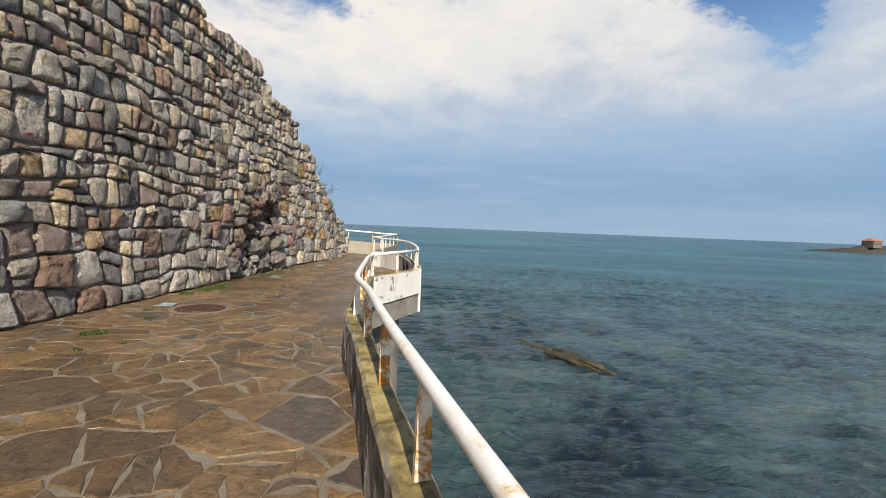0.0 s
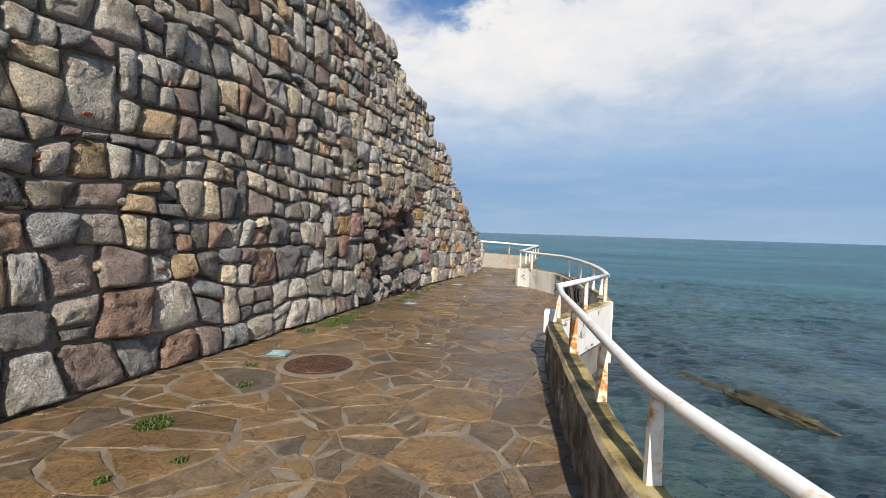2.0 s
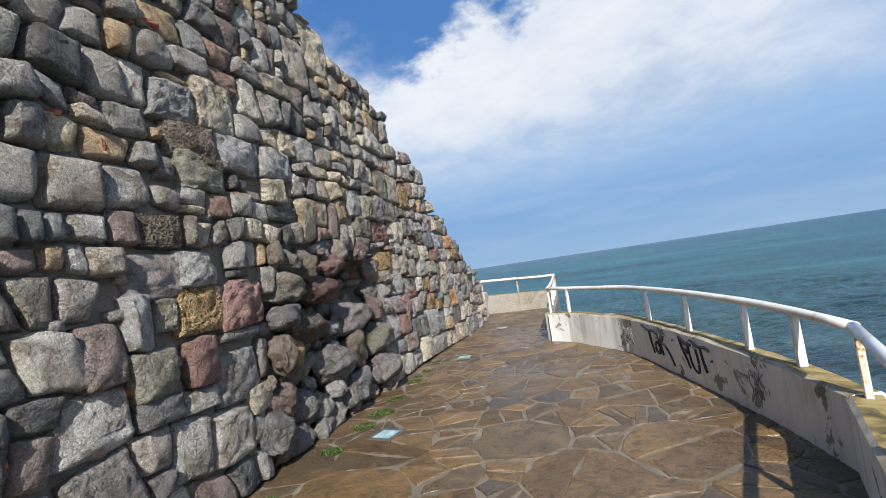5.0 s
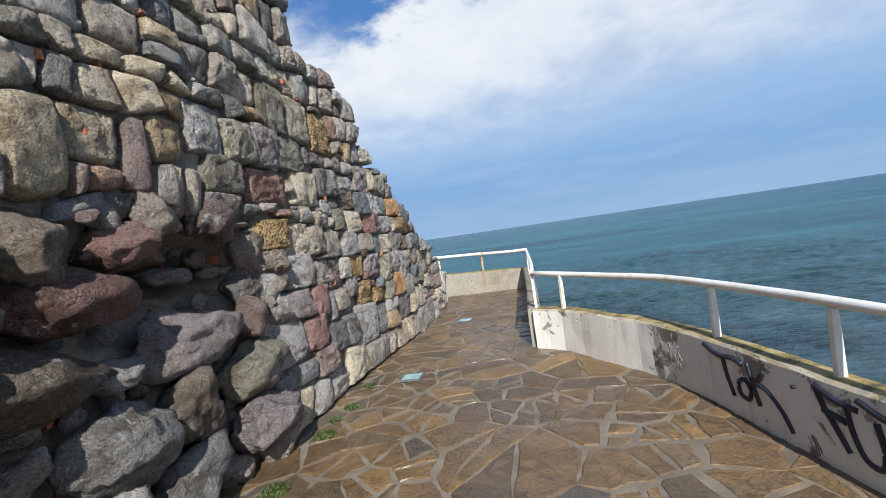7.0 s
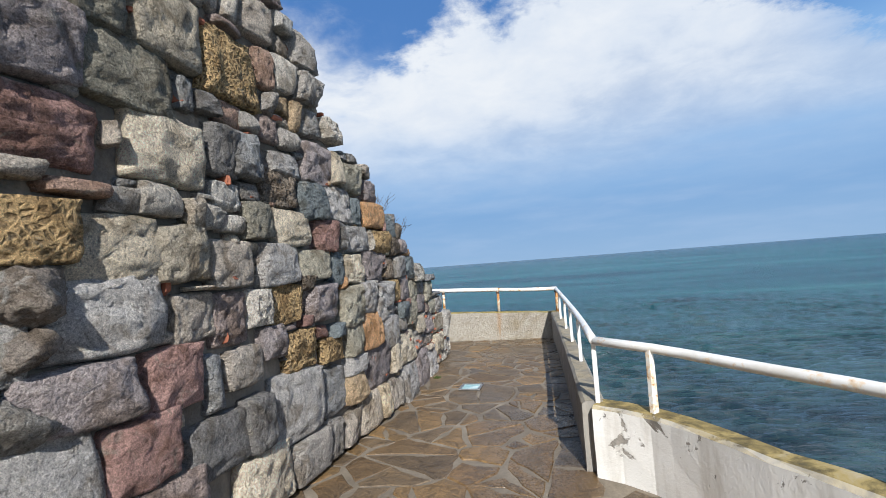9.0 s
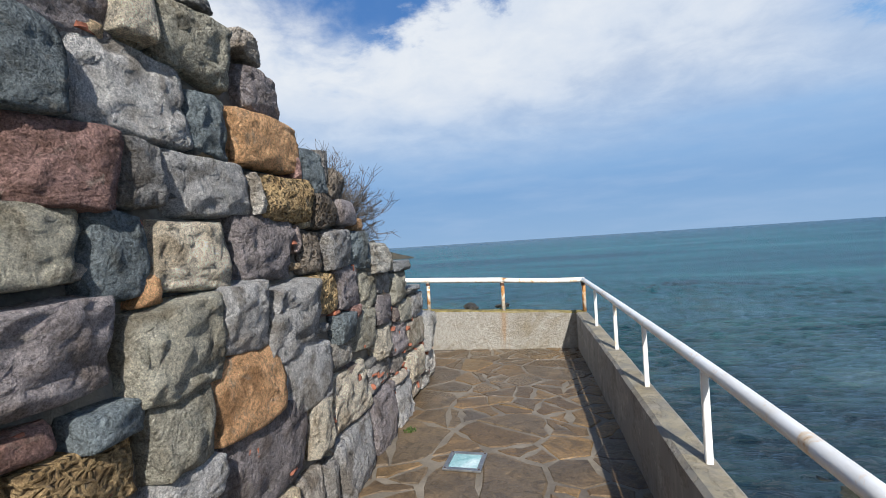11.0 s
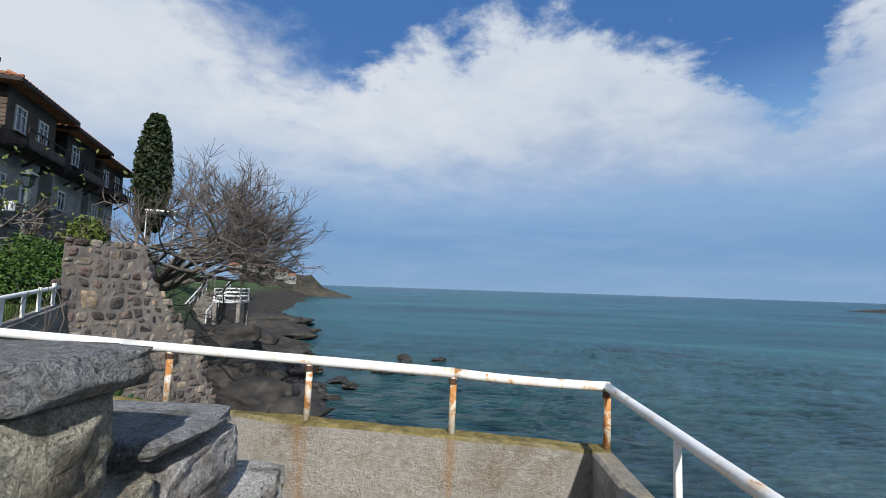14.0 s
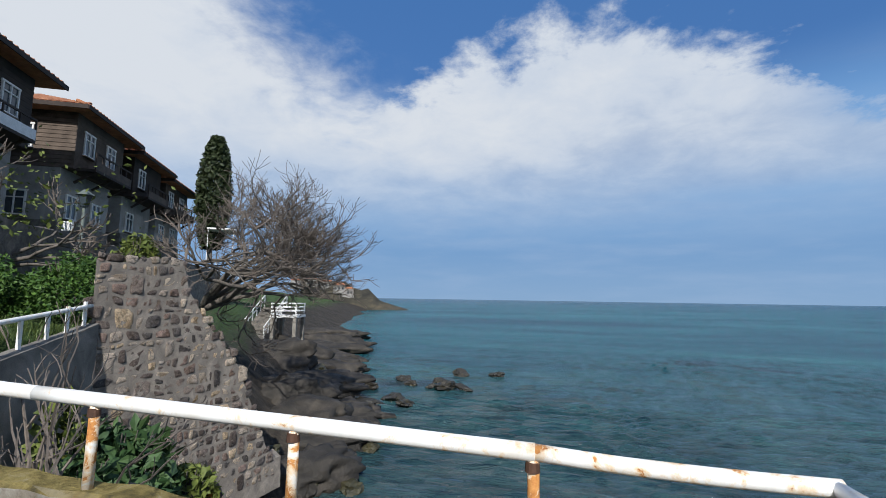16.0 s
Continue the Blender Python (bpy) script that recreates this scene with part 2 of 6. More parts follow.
def flag_material(name, island):
    m, k = material(name)
    rnd = k.n("ShaderNodeNewGeometry").outputs["Random Per Island"] if island else k.n("ShaderNodeObjectInfo").outputs["Random"]
    p = k.place()
    c = k.ramp(rnd, [(0.0, (0.105, 0.069, 0.036)), (0.2, (0.132, 0.086, 0.043)), (0.38, (0.098, 0.070, 0.042)), (0.55, (0.150, 0.098, 0.047)), (0.74, (0.115, 0.083, 0.050)), (0.88, (0.175, 0.112, 0.050)), (0.95, (0.090, 0.071, 0.052))], "CONSTANT")
    big = k.noise(p, 3.2, 6.0, 0.6, 0.9)
    c = k.mix(k.smooth(big, 0.42, 0.72), c, k.mix(1.0, c, (1.5, 1.42, 1.28), "MULTIPLY"))
    g = k.noise(p, 48.0, 5.0, 0.65)
    c = k.mix(1.0, c, k.ramp(g, [(0.27, 0.55), (0.5, 1.0), (0.73, 1.40)]), "MULTIPLY")
    layer = k.n("ShaderNodeVectorMath", {0: p, 1: k.n("ShaderNodeCombineXYZ", {0: k.math("MULTIPLY", rnd, 61.0), 1: k.math("MULTIPLY", rnd, 23.0), 2: 0.0}).outputs[0]}, operation="ADD").outputs[0]
    flake = k.noise(layer, 7.0, 8.0, 0.62, 1.6)
    c = k.mix(1.0, c, k.ramp(flake, [(0.34, 0.66), (0.47, 1.0), (0.49, 1.16), (0.62, 1.0), (0.70, 1.3)]), "MULTIPLY")
    wet = k.smooth(k.noise(p, 0.55, 4.0, 0.6, 0.5), 0.38, 0.60)
    rough = k.math("SUBTRACT", 0.64, k.math("MULTIPLY", wet, 0.36))
    rough = k.math("ADD", rough, k.math("MULTIPLY", k.math("SUBTRACT", g, 0.5), 0.25))
    c = k.mix(wet, c, k.mix(1.0, c, (0.82, 0.80, 0.78), "MULTIPLY"))
    h = k.math("ADD", k.math("MULTIPLY", k.noise(p, 14.0, 6.0, 0.6, 0.6), 1.0), k.math("MULTIPLY", g, 0.30))
    h = k.math("ADD", h, k.math("MULTIPLY", k.ramp(flake, [(0.40, 0.0), (0.47, 0.4), (0.49, 0.75), (0.62, 1.0)]), 0.5))
    finish(k, c, rough, bump(k, h, 0.5, 0.014))
    return m


M_FLAG = flag_material("wet_flagstone", False)
M_FLAG_REST = flag_material("wet_flagstone_rest", True)
M_JOINT = plain("flag_joint", [(0.3, (0.12, 0.097, 0.070)), (0.55, (0.20, 0.165, 0.12)), (0.8, (0.29, 0.245, 0.185))], 2.2, 0.62, 0.6, fine=55)


def painted_concrete(name, paint, amount, under=(0.20, 0.18, 0.155), moss=1.0):
    """Old concrete with what is left of its paint, stains and lichen on top."""
    m, k = material(name)
    geo = k.n("ShaderNodeNewGeometry")
    p = geo.outputs["Position"]
    peel = k.noise(p, 3.0, 8.0, 0.68, 0.5)
    grit = k.noise(p, 42.0, 5.0, 0.7)
    raw = k.mix(k.smooth(k.noise(p, 5.0, 6.0, 0.6), 0.35, 0.7), under, (0.36, 0.33, 0.29))
    raw = k.mix(1.0, raw, k.ramp(grit, [(0.3, 0.7), (0.7, 1.2)]), "MULTIPLY")
    edge = k.smooth(peel, amount - 0.012, amount + 0.012)
    soil = k.noise(k.n("ShaderNodeMapping", {0: p, 3: (5.0, 5.0, 0.7)}).outputs[0], 2.0, 6.0, 0.6, 0.3)
    coat = k.mix(k.math("MULTIPLY", k.smooth(soil, 0.45, 0.75), 0.55), paint, (0.42, 0.38, 0.32))
    c = k.mix(edge, coat, raw)
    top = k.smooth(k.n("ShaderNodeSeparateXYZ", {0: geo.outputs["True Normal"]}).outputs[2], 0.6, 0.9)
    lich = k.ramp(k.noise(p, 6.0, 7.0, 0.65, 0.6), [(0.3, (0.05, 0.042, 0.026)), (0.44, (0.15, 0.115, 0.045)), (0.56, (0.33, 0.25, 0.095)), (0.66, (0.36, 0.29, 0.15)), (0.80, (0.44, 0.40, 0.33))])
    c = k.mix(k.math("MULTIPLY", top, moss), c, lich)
    h = k.math("SUBTRACT", k.math("MULTIPLY", grit, 0.5), k.math("MULTIPLY", edge, 0.5))
    finish(k, c, 0.85, bump(k, h, 0.7, 0.012), spec=0.3)
    return m


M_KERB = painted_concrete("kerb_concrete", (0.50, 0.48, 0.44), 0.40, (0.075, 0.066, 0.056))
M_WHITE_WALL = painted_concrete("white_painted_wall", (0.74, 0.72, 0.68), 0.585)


def rough_render():
    """Granular cement render: pale grit, dark pores, lichen on top, rust that has run down below each post."""
    m, k = material("rough_render")
    geo = k.n("ShaderNodeNewGeometry")
    p = geo.outputs["Position"]
    x, y, z = k.n("ShaderNodeSeparateXYZ", {0: p}).outputs
    grit = k.noise(p, 26.0, 7.0, 0.75)
    c = k.ramp(grit, [(0.28, (0.215, 0.19, 0.15)), (0.43, (0.35, 0.315, 0.262)), (0.56, (0.41, 0.375, 0.315)), (0.74, (0.51, 0.47, 0.405))])
    c = k.mix(k.smooth(k.noise(p, 1.7, 6.0, 0.65, 0.6), 0.46, 0.66), c, k.mix(1.0, c, (0.66, 0.60, 0.48), "MULTIPLY"))
    off = k.math("ABSOLUTE", k.math("SUBTRACT", k.math("FRACT", k.math("ADD", k.math("DIVIDE", k.math("ADD", x, 2.42), 1.077), 0.5)), 0.5))
    run = k.noise(k.n("ShaderNodeMapping", {0: p, 3: (9.0, 9.0, 1.2)}).outputs[0], 2.0, 5.0, 0.6)
    streak = k.math("MULTIPLY", k.math("SUBTRACT", 1.0, k.smooth(off, 0.01, 0.075)), k.smooth(run, 0.36, 0.60))
    c = k.mix(k.math("MULTIPLY", streak, 0.55), c, (0.36, 0.19, 0.07))
    top = k.smooth(k.n("ShaderNodeSeparateXYZ", {0: geo.outputs["True Normal"]}).outputs[2], 0.5, 0.85)
    lich = k.ramp(k.noise(p, 7.0, 7.0, 0.68, 0.6), [(0.32, (0.07, 0.06, 0.03)), (0.46, (0.20, 0.155, 0.05)), (0.58, (0.33, 0.26, 0.09)), (0.75, (0.40, 0.35, 0.25))])
    c = k.mix(top, c, lich)
    h = k.math("ADD", grit, k.math("MULTIPLY", k.noise(p, 80.0, 3.0, 0.7), 0.3))
    finish(k, c, 0.92, bump(k, h, 1.0, 0.035), spec=0.2)
    return m


M_END_WALL = rough_render()
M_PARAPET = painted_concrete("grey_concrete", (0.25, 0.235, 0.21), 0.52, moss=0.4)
M_SEAWALL = plain("sea_wall_concrete", [(0.3, (0.10, 0.09, 0.075)), (0.55, (0.22, 0.20, 0.17)), (0.8, (0.34, 0.31, 0.27))], 1.4, 0.9, 0.8)


def painted_metal(name, rust_from):
    m, k = material(name)
    p = k.place()
    spots = k.noise(p, 9.0, 8.0, 0.7, 0.4)
    f = k.smooth(spots, rust_from, rust_from + 0.05)
    rust = k.ramp(k.noise(p, 40.0, 5.0, 0.7), [(0.3, (0.20, 0.07, 0.02)), (0.45, (0.42, 0.17, 0.04)), (0.75, (0.58, 0.30, 0.09))])
    paint = k.mix(k.smooth(k.noise(p, 4.0, 5.0, 0.6), 0.4, 0.75), (0.80, 0.79, 0.76), (0.66, 0.62, 0.55))
    stain = k.smooth(spots, rust_from - 0.10, rust_from)
    paint = k.mix(k.math("MULTIPLY", stain, 0.60), paint, (0.66, 0.42, 0.16))
    c = k.mix(f, paint, rust)
    h = k.math("ADD", k.math("MULTIPLY", f, -0.6), k.math("MULTIPLY", k.noise(p, 60.0, 4.0, 0.6), 0.3))
    finish(k, c, k.math("ADD", 0.38, k.math("MULTIPLY", f, 0.5)), bump(k, h, 0.45, 0.006))
    return m


M_RAIL = painted_metal("white_painted_pipe", 0.645)
M_POST_WHITE = painted_metal("white_painted_post", 0.68)
M_POST = painted_metal("rusty_white_post", 0.565)
M_POST_RUST = painted_metal("rust_eaten_post", 0.50)
M_IRON = plain("rusted_iron", [(0.3, (0.045, 0.022, 0.014)), (0.55, (0.10, 0.05, 0.03)), (0.8, (0.16, 0.09, 0.055))], 8.0, 0.7, 0.6, 0.3)
M_STEEL = plain("dull_steel", [(0.3, (0.25, 0.25, 0.25)), (0.7, (0.42, 0.42, 0.41))], 9.0, 0.42, 0.2, 0.8)
# aqua pane; its pale stops hold reflected sky and glow as plain colour
M_LAMP_GLASS = plain("aqua_glass", [(0.3, (0.14, 0.32, 0.32)), (0.55, (0.34, 0.52, 0.52)), (0.75, (0.66, 0.76, 0.75))], 7.0, 0.12, 0.05)
M_GRAFFITI = plain("black_spray_paint", [(0.4, (0.016, 0.018, 0.03)), (0.8, (0.03, 0.035, 0.06))], 12.0, 0.5, 0.1)
M_GRAFFITI_THIN = plain("faded_marker", [(0.4, (0.20, 0.20, 0.21)), (0.8, (0.38, 0.37, 0.36))], 12.0, 0.7, 0.1)
M_ROCK = plain("shore_rock", [(0.25, (0.010, 0.009, 0.007)), (0.5, (0.032, 0.027, 0.021)), (0.72, (0.075, 0.062, 0.047)), (0.9, (0.13, 0.115, 0.09))], 0.9, 0.75, 1.0, fine=9.0, depth=0.12)
M_WET_ROCK = plain("wet_sea_rock", [(0.3, (0.012, 0.012, 0.010)), (0.55, (0.035, 0.030, 0.020)), (0.8, (0.085, 0.070, 0.035))], 1.6, 0.5, 0.9, fine=14.0, depth=0.08)
M_GREEN_ROCK = plain("weed_rock", [(0.3, (0.020, 0.020, 0.010)), (0.55, (0.050, 0.045, 0.020)), (0.8, (0.11, 0.08, 0.04))], 2.0, 0.5, 0.9, fine=14.0, depth=0.08)


def ground_material():
    m, k = material("shore_ground")
    p = k.place()
    z = k.n("ShaderNodeSeparateXYZ", {0: p}).outputs[2]
    rock = k.ramp(k.noise(p, 0.8, 7.0, 0.65, 0.8), [(0.3, (0.014, 0.012, 0.009)), (0.5, (0.042, 0.034, 0.025)), (0.75, (0.11, 0.09, 0.065))])
    rock = k.mix(1.0, rock, k.ramp(k.noise(p, 9.0, 5.0, 0.65), [(0.3, 0.6), (0.7, 1.3)]), "MULTIPLY")
    grass = k.ramp(k.noise(p, 2.5, 6.0, 0.65), [(0.3, (0.022, 0.042, 0.010)), (0.55, (0.055, 0.095, 0.022)), (0.75, (0.10, 0.12, 0.04))])
    f = k.smooth(k.math("ADD", z, k.math("MULTIPLY", k.noise(p, 0.5, 4.0, 0.6), 2.4)), -0.6, 1.4)
    finish(k, k.mix(f, rock, grass), 0.9, bump(k, k.noise(p, 3.0, 8.0, 0.7), 1.0, 0.25), spec=0.3)
    return m


M_GROUND = ground_material()


def water_material():
    m, k = material("sea_water")
    p = k.place()
    x, y, z = k.n("ShaderNodeSeparateXYZ", {0: p}).outputs
    far = k.smooth(k.n("ShaderNodeVectorMath", {0: p}, operation="LENGTH").outputs["Value"], 22.0, 100.0)
    weed = k.noise(p, 0.11, 7.0, 0.62, 0.9)
    bed = k.noise(p, 0.9, 6.0, 0.68, 0.5)
    shallow = k.ramp(k.math("ADD", k.math("MULTIPLY", weed, 0.85), k.math("MULTIPLY", bed, 0.20)), [(0.40, (0.006, 0.011, 0.012)), (0.48, (0.017, 0.032, 0.034)), (0.56, (0.030, 0.056, 0.056)), (0.70, (0.066, 0.092, 0.084))])
    deep = k.ramp(k.noise(k.n("ShaderNodeMapping", {0: p, 3: (0.5, 1.6, 1.0)}).outputs[0], 0.022, 6.0, 0.6, 0.5), [(0.36, (0.008, 0.054, 0.076)), (0.5, (0.015, 0.094, 0.114)), (0.66, (0.032, 0.145, 0.146))])
    c = k.mix(far, shallow, deep)
    c = k.mix(k.math("MULTIPLY", k.smooth(k.n("ShaderNodeVectorMath", {0: p}, operation="LENGTH").outputs["Value"], 250.0, 1100.0), 0.6), c, (0.010, 0.045, 0.085))
    swell = k.noise(k.n("ShaderNodeMapping", {0: p, 2: (0.0, 0.0, radians(12)), 3: (0.45, 1.5, 1.0)}).outputs[0], 1.1, 5.0, 0.6, 0.4)
    chop = k.noise(k.n("ShaderNodeMapping", {0: p, 2: (0.0, 0.0, radians(-8)), 3: (0.5, 1.9, 1.0)}).outputs[0], 3.6, 4.0, 0.6, 0.25)
    ripple_streaks = k.noise(k.n("ShaderNodeMapping", {0: p, 2: (0.0, 0.0, radians(6)), 3: (0.22, 1.3, 1.0)}).outputs[0], 0.75, 6.0, 0.66, 0.2)
    # the light and dark of wavelets, put into the base colour besides the relief
    c = k.mix(1.0, c, k.ramp(ripple_streaks, [(0.34, 0.62), (0.48, 1.0), (0.66, 1.22)]), "MULTIPLY")
    patch = k.smooth(k.noise(k.n("ShaderNodeMapping", {0: p, 3: (0.8, 1.0, 1.0)}).outputs[0], 0.075, 5.0, 0.6, 0.5), 0.58, 0.66)
    c = k.mix(k.math("MULTIPLY", k.math("MULTIPLY", patch, k.math("SUBTRACT", 1.0, k.smooth(y, 60.0, 110.0))), 0.7), c, (0.016, 0.022, 0.028))
    # the waves near the path are real relief; farther out the swell is only a shading relief
    h = k.math("ADD", k.math("MULTIPLY", k.math("MULTIPLY", swell, k.math("ADD", 0.02, k.math("MULTIPLY", far, 0.43))), 1.0), k.math("MULTIPLY", chop, k.math("ADD", 0.15, k.math("MULTIPLY", far, 0.20))))
    h = k.math("ADD", h, k.math("MULTIPLY", ripple_streaks, k.math("MULTIPLY", far, 0.9)))
    finish(k, c, k.math("ADD", 0.03, k.math("MULTIPLY", far, 0.22)), bump(k, h, 1.0, 1.1), spec=k.math("SUBTRACT", 0.50, k.math("MULTIPLY", far, 0.32)))
    return m


M_WATER = water_material()
M_BARK = plain("grey_bark", [(0.3, (0.07, 0.060, 0.05)), (0.7, (0.17, 0.145, 0.12))], 8.0, 0.9, 0.5)
M_TWIG = plain("brown_twig", [(0.3, (0.095, 0.075, 0.060)), (0.7, (0.20, 0.165, 0.135))], 3.0, 0.9, 0.3)


def leaf_material(name, a, b):
    m, k = material(name)
    r = k.n("ShaderNodeNewGeometry").outputs["Random Per Island"]
    c = k.mix(r, a, b)
    c = k.mix(1.0, c, k.ramp(k.noise(k.place(), 12.0, 3.0), [(0.3, 0.75), (0.7, 1.25)]), "MULTIPLY")
    finish(k, c, 0.6, spec=0.3)
    return m


M_CYPRESS = leaf_material("cypress_leaf", (0.016, 0.026, 0.010), (0.045, 0.060, 0.022))
M_HEDGE = leaf_material("hedge_leaf", (0.018, 0.050, 0.008), (0.075, 0.140, 0.022))
M_BUSH = leaf_material("broad_leaf", (0.022, 0.052, 0.016), (0.070, 0.120, 0.040))
M_SPROUT = leaf_material("young_leaf", (0.06, 0.085, 0.016), (0.14, 0.165, 0.035))
M_GRASS = leaf_material("weed_leaf", (0.030, 0.055, 0.012), (0.095, 0.125, 0.03))
M_TIMBER = plain("dark_timber", [(0.3, (0.018, 0.012, 0.009)), (0.6, (0.040, 0.026, 0.019)), (0.85, (0.075, 0.052, 0.036))], 1.5, 0.8, 0.4, fine=20)
M_TIMBER_OLD = plain("weathered_timber", [(0.3, (0.055, 0.038, 0.027)), (0.7, (0.125, 0.092, 0.068))], 1.5, 0.85, 0.4, fine=20)
M_PLASTER = plain("stained_plaster", [(0.3, (0.17, 0.155, 0.135)), (0.6, (0.32, 0.305, 0.28)), (0.8, (0.46, 0.44, 0.41))], 0.8, 0.9, 0.3)
M_TILE = plain("clay_tile", [(0.3, (0.20, 0.075, 0.035)), (0.55, (0.36, 0.15, 0.07)), (0.8, (0.46, 0.24, 0.12))], 2.0, 0.85, 0.6, fine=16)
M_RUBBLE = plain("rubble_masonry", [(0.3, (0.06, 0.055, 0.05)), (0.5, (0.15, 0.135, 0.115)), (0.75, (0.27, 0.24, 0.20))], 3.2, 0.95, 1.0, fine=9.0, depth=0.06)
M_GLASS = plain("window_glass", [(0.3, (0.03, 0.04, 0.05)), (0.7, (0.07, 0.085, 0.10))], 2.0, 0.08, 0.05)
M_WHITE = plain("white_paint", [(0.3, (0.62, 0.61, 0.58)), (0.7, (0.80, 0.79, 0.77))], 3.0, 0.6, 0.2)
M_ORANGE = plain("orange_plastic", [(0.3, (0.55, 0.09, 0.02)), (0.7, (0.72, 0.15, 0.04))], 5.0, 0.5, 0.1)
M_LAMP_IRON = plain("dark_lamp_iron", [(0.3, (0.07, 0.085, 0.075)), (0.7, (0.14, 0.16, 0.14))], 5.0, 0.6, 0.2)


# ---- mesh helpers ----
def mesh_object(name, verts, faces, mat, parent=None, label="", smooth=False):
    me = bpy.data.meshes.new(name)
    me.from_pydata([tuple(v) for v in verts], [], [tuple(f) for f in faces])
    me.materials.append(mat)
    if smooth:
        me.polygons.foreach_set("use_smooth", [True] * len(me.polygons))
    me.update()
    ob = new(name, me)
    if parent is not None:
        ob.parent = parent
    if label:
        ob["label"] = label
    return ob


def part(name, bm, mat, parent=None, label="", smooth=False):
    me = bpy.data.meshes.new(name)
    bmesh.ops.recalc_face_normals(bm, faces=bm.faces[:])
    bm.to_mesh(me)
    bm.free()
    me.materials.append(mat)
    if smooth:
        me.polygons.foreach_set("use_smooth", [True] * len(me.polygons))
    ob = new(name, me)
    if parent is not None:
        ob.parent = parent
    if label:
        ob["label"] = label
    return ob


def thing(name, at, label, category, group="", kind="", rz=0.0):
    ob = new(name)
    ob.matrix_basis = pose(at[0], at[1], at[2], 0, 0, rz)
    return tagged(ob, label, category, group, kind)


def box_bm(size, at=(0, 0, 0), bevel=0.0, bm=None, turn=None):
    bm = bm or bmesh.new()
    m = Matrix.Translation(at) @ (turn or Matrix()) @ Matrix.Diagonal((*size, 1))
    made = bmesh.ops.create_cube(bm, size=1, matrix=m)
    if bevel:
        edges = list({e for v in made["verts"] for e in v.link_edges})
        bmesh.ops.bevel(bm, geom=edges, offset=bevel, segments=2, affect="EDGES", profile=0.6)
    return bm


def cyl_bm(r0, r1, a, b, seg=12, bm=None):
    """A round bar from a to b."""
    bm = bm or bmesh.new()
    a, b = Vector(a), Vector(b)
    m = Matrix.Translation((a + b) / 2) @ (b - a).to_track_quat("Z", "Y").to_matrix().to_4x4()
    bmesh.ops.create_cone(bm, cap_ends=True, segments=seg, radius1=r0, radius2=r1, depth=(b - a).length, matrix=m)
    return bm


def smooth_line(pts, step=0.25):
    """Points along a Catmull-Rom curve through pts."""
    pts = [Vector(p) for p in pts]
    ext = [2 * pts[0] - pts[1], *pts, 2 * pts[-1] - pts[-2]]
    out = []
    for i in range(1, len(ext) - 2):
        p0, p1, p2, p3 = ext[i - 1:i + 3]
        n = max(1, int((p2 - p1).length / step))
        for j in range(n):
            t = j / n
            out.append(0.5 * (2 * p1 + (p2 - p0) * t + (2 * p0 - 5 * p1 + 4 * p2 - p3) * t * t + (3 * p1 - p0 - 3 * p2 + p3) * t ** 3))
    return out + [pts[-1]]


def tube(name, pts, r, mat, parent=None, seg=12, wobble=0.0, label=""):
    pts = [Vector(p) for p in pts]
    verts, faces = [], []
    for i, p in enumerate(pts):
        d = (pts[min(i + 1, len(pts) - 1)] - pts[max(i - 1, 0)]).normalized()
        side = d.cross(Vector((0, 0, 1))).normalized()
        top = side.cross(d)
        for j in range(seg):
            a = 2 * math.pi * j / seg
            rr = r * (1 + wobble * noise.noise(p * 6 + Vector((j, 0, 0))))
            verts.append(p + side * math.cos(a) * rr + top * math.sin(a) * rr)
    for i in range(len(pts) - 1):
        for j in range(seg):
            k = (j + 1) % seg
            faces.append((i * seg + j, i * seg + k, (i + 1) * seg + k, (i + 1) * seg + j))
    faces.append(tuple(range(seg))[::-1])
    faces.append(tuple((len(pts) - 1) * seg + j for j in range(seg)))
    return mesh_object(name, verts, faces, mat, parent, label, True)


def ribbon_wall(name, line, lo, hi, left, right, mat, parent=None, label="", rough=0.006):
    """A wall that follows a line on plan; lo, hi: heights as functions of the place; left, right: its faces' offsets from the line."""
    line = [Vector((p[0], p[1], 0)) for p in line]
    verts, faces = [], []
    rows = 5
    for i, p in enumerate(line):
        d = (line[min(i + 1, len(line) - 1)] - line[max(i - 1, 0)]).normalized()
        nrm = Vector((-d.y, d.x, 0))
        z0, z1 = lo(p), hi(p)
        ring = [(left, z0 + (z1 - 0.02 - z0) * j / rows) for j in range(rows + 1)] + [(left * 0.86 + right * 0.14, z1), (left * 0.14 + right * 0.86, z1)] + [(right, z1 - 0.02 + (z0 - z1 + 0.02) * j / rows) for j in range(rows + 1)]
        for o, z in ring:
            q = p + nrm * o + Vector((0, 0, z))
            q += nrm * rough * noise.noise(q * 5) + Vector((0, 0, rough * noise.noise(q * 7)))
            verts.append(q)
    n = 2 * rows + 4
    for i in range(len(line) - 1):
        for j in range(n):
            k = (j + 1) % n
            faces.append((i * n + j, i * n + k, (i + 1) * n + k, (i + 1) * n + j))
    faces.append(tuple(range(n)))
    faces.append(tuple((len(line) - 1) * n + j for j in range(n))[::-1])
    ob = mesh_object(name, verts, faces, mat, parent, label)
    b = bmesh.new()
    b.from_mesh(ob.data)
    bmesh.ops.recalc_face_normals(b, faces=b.faces[:])
    b.to_mesh(ob.data)
    b.free()
    return ob


def lerp_table(table, v):
    """Piecewise linear value of a short table of (key, value)."""
    if v <= table[0][0]:
        return table[0][1]
    for (a, p), (b, q) in zip(table, table[1:]):
        if v <= b:
            return p + (q - p) * (v - a) / (b - a)
    return table[-1][1]


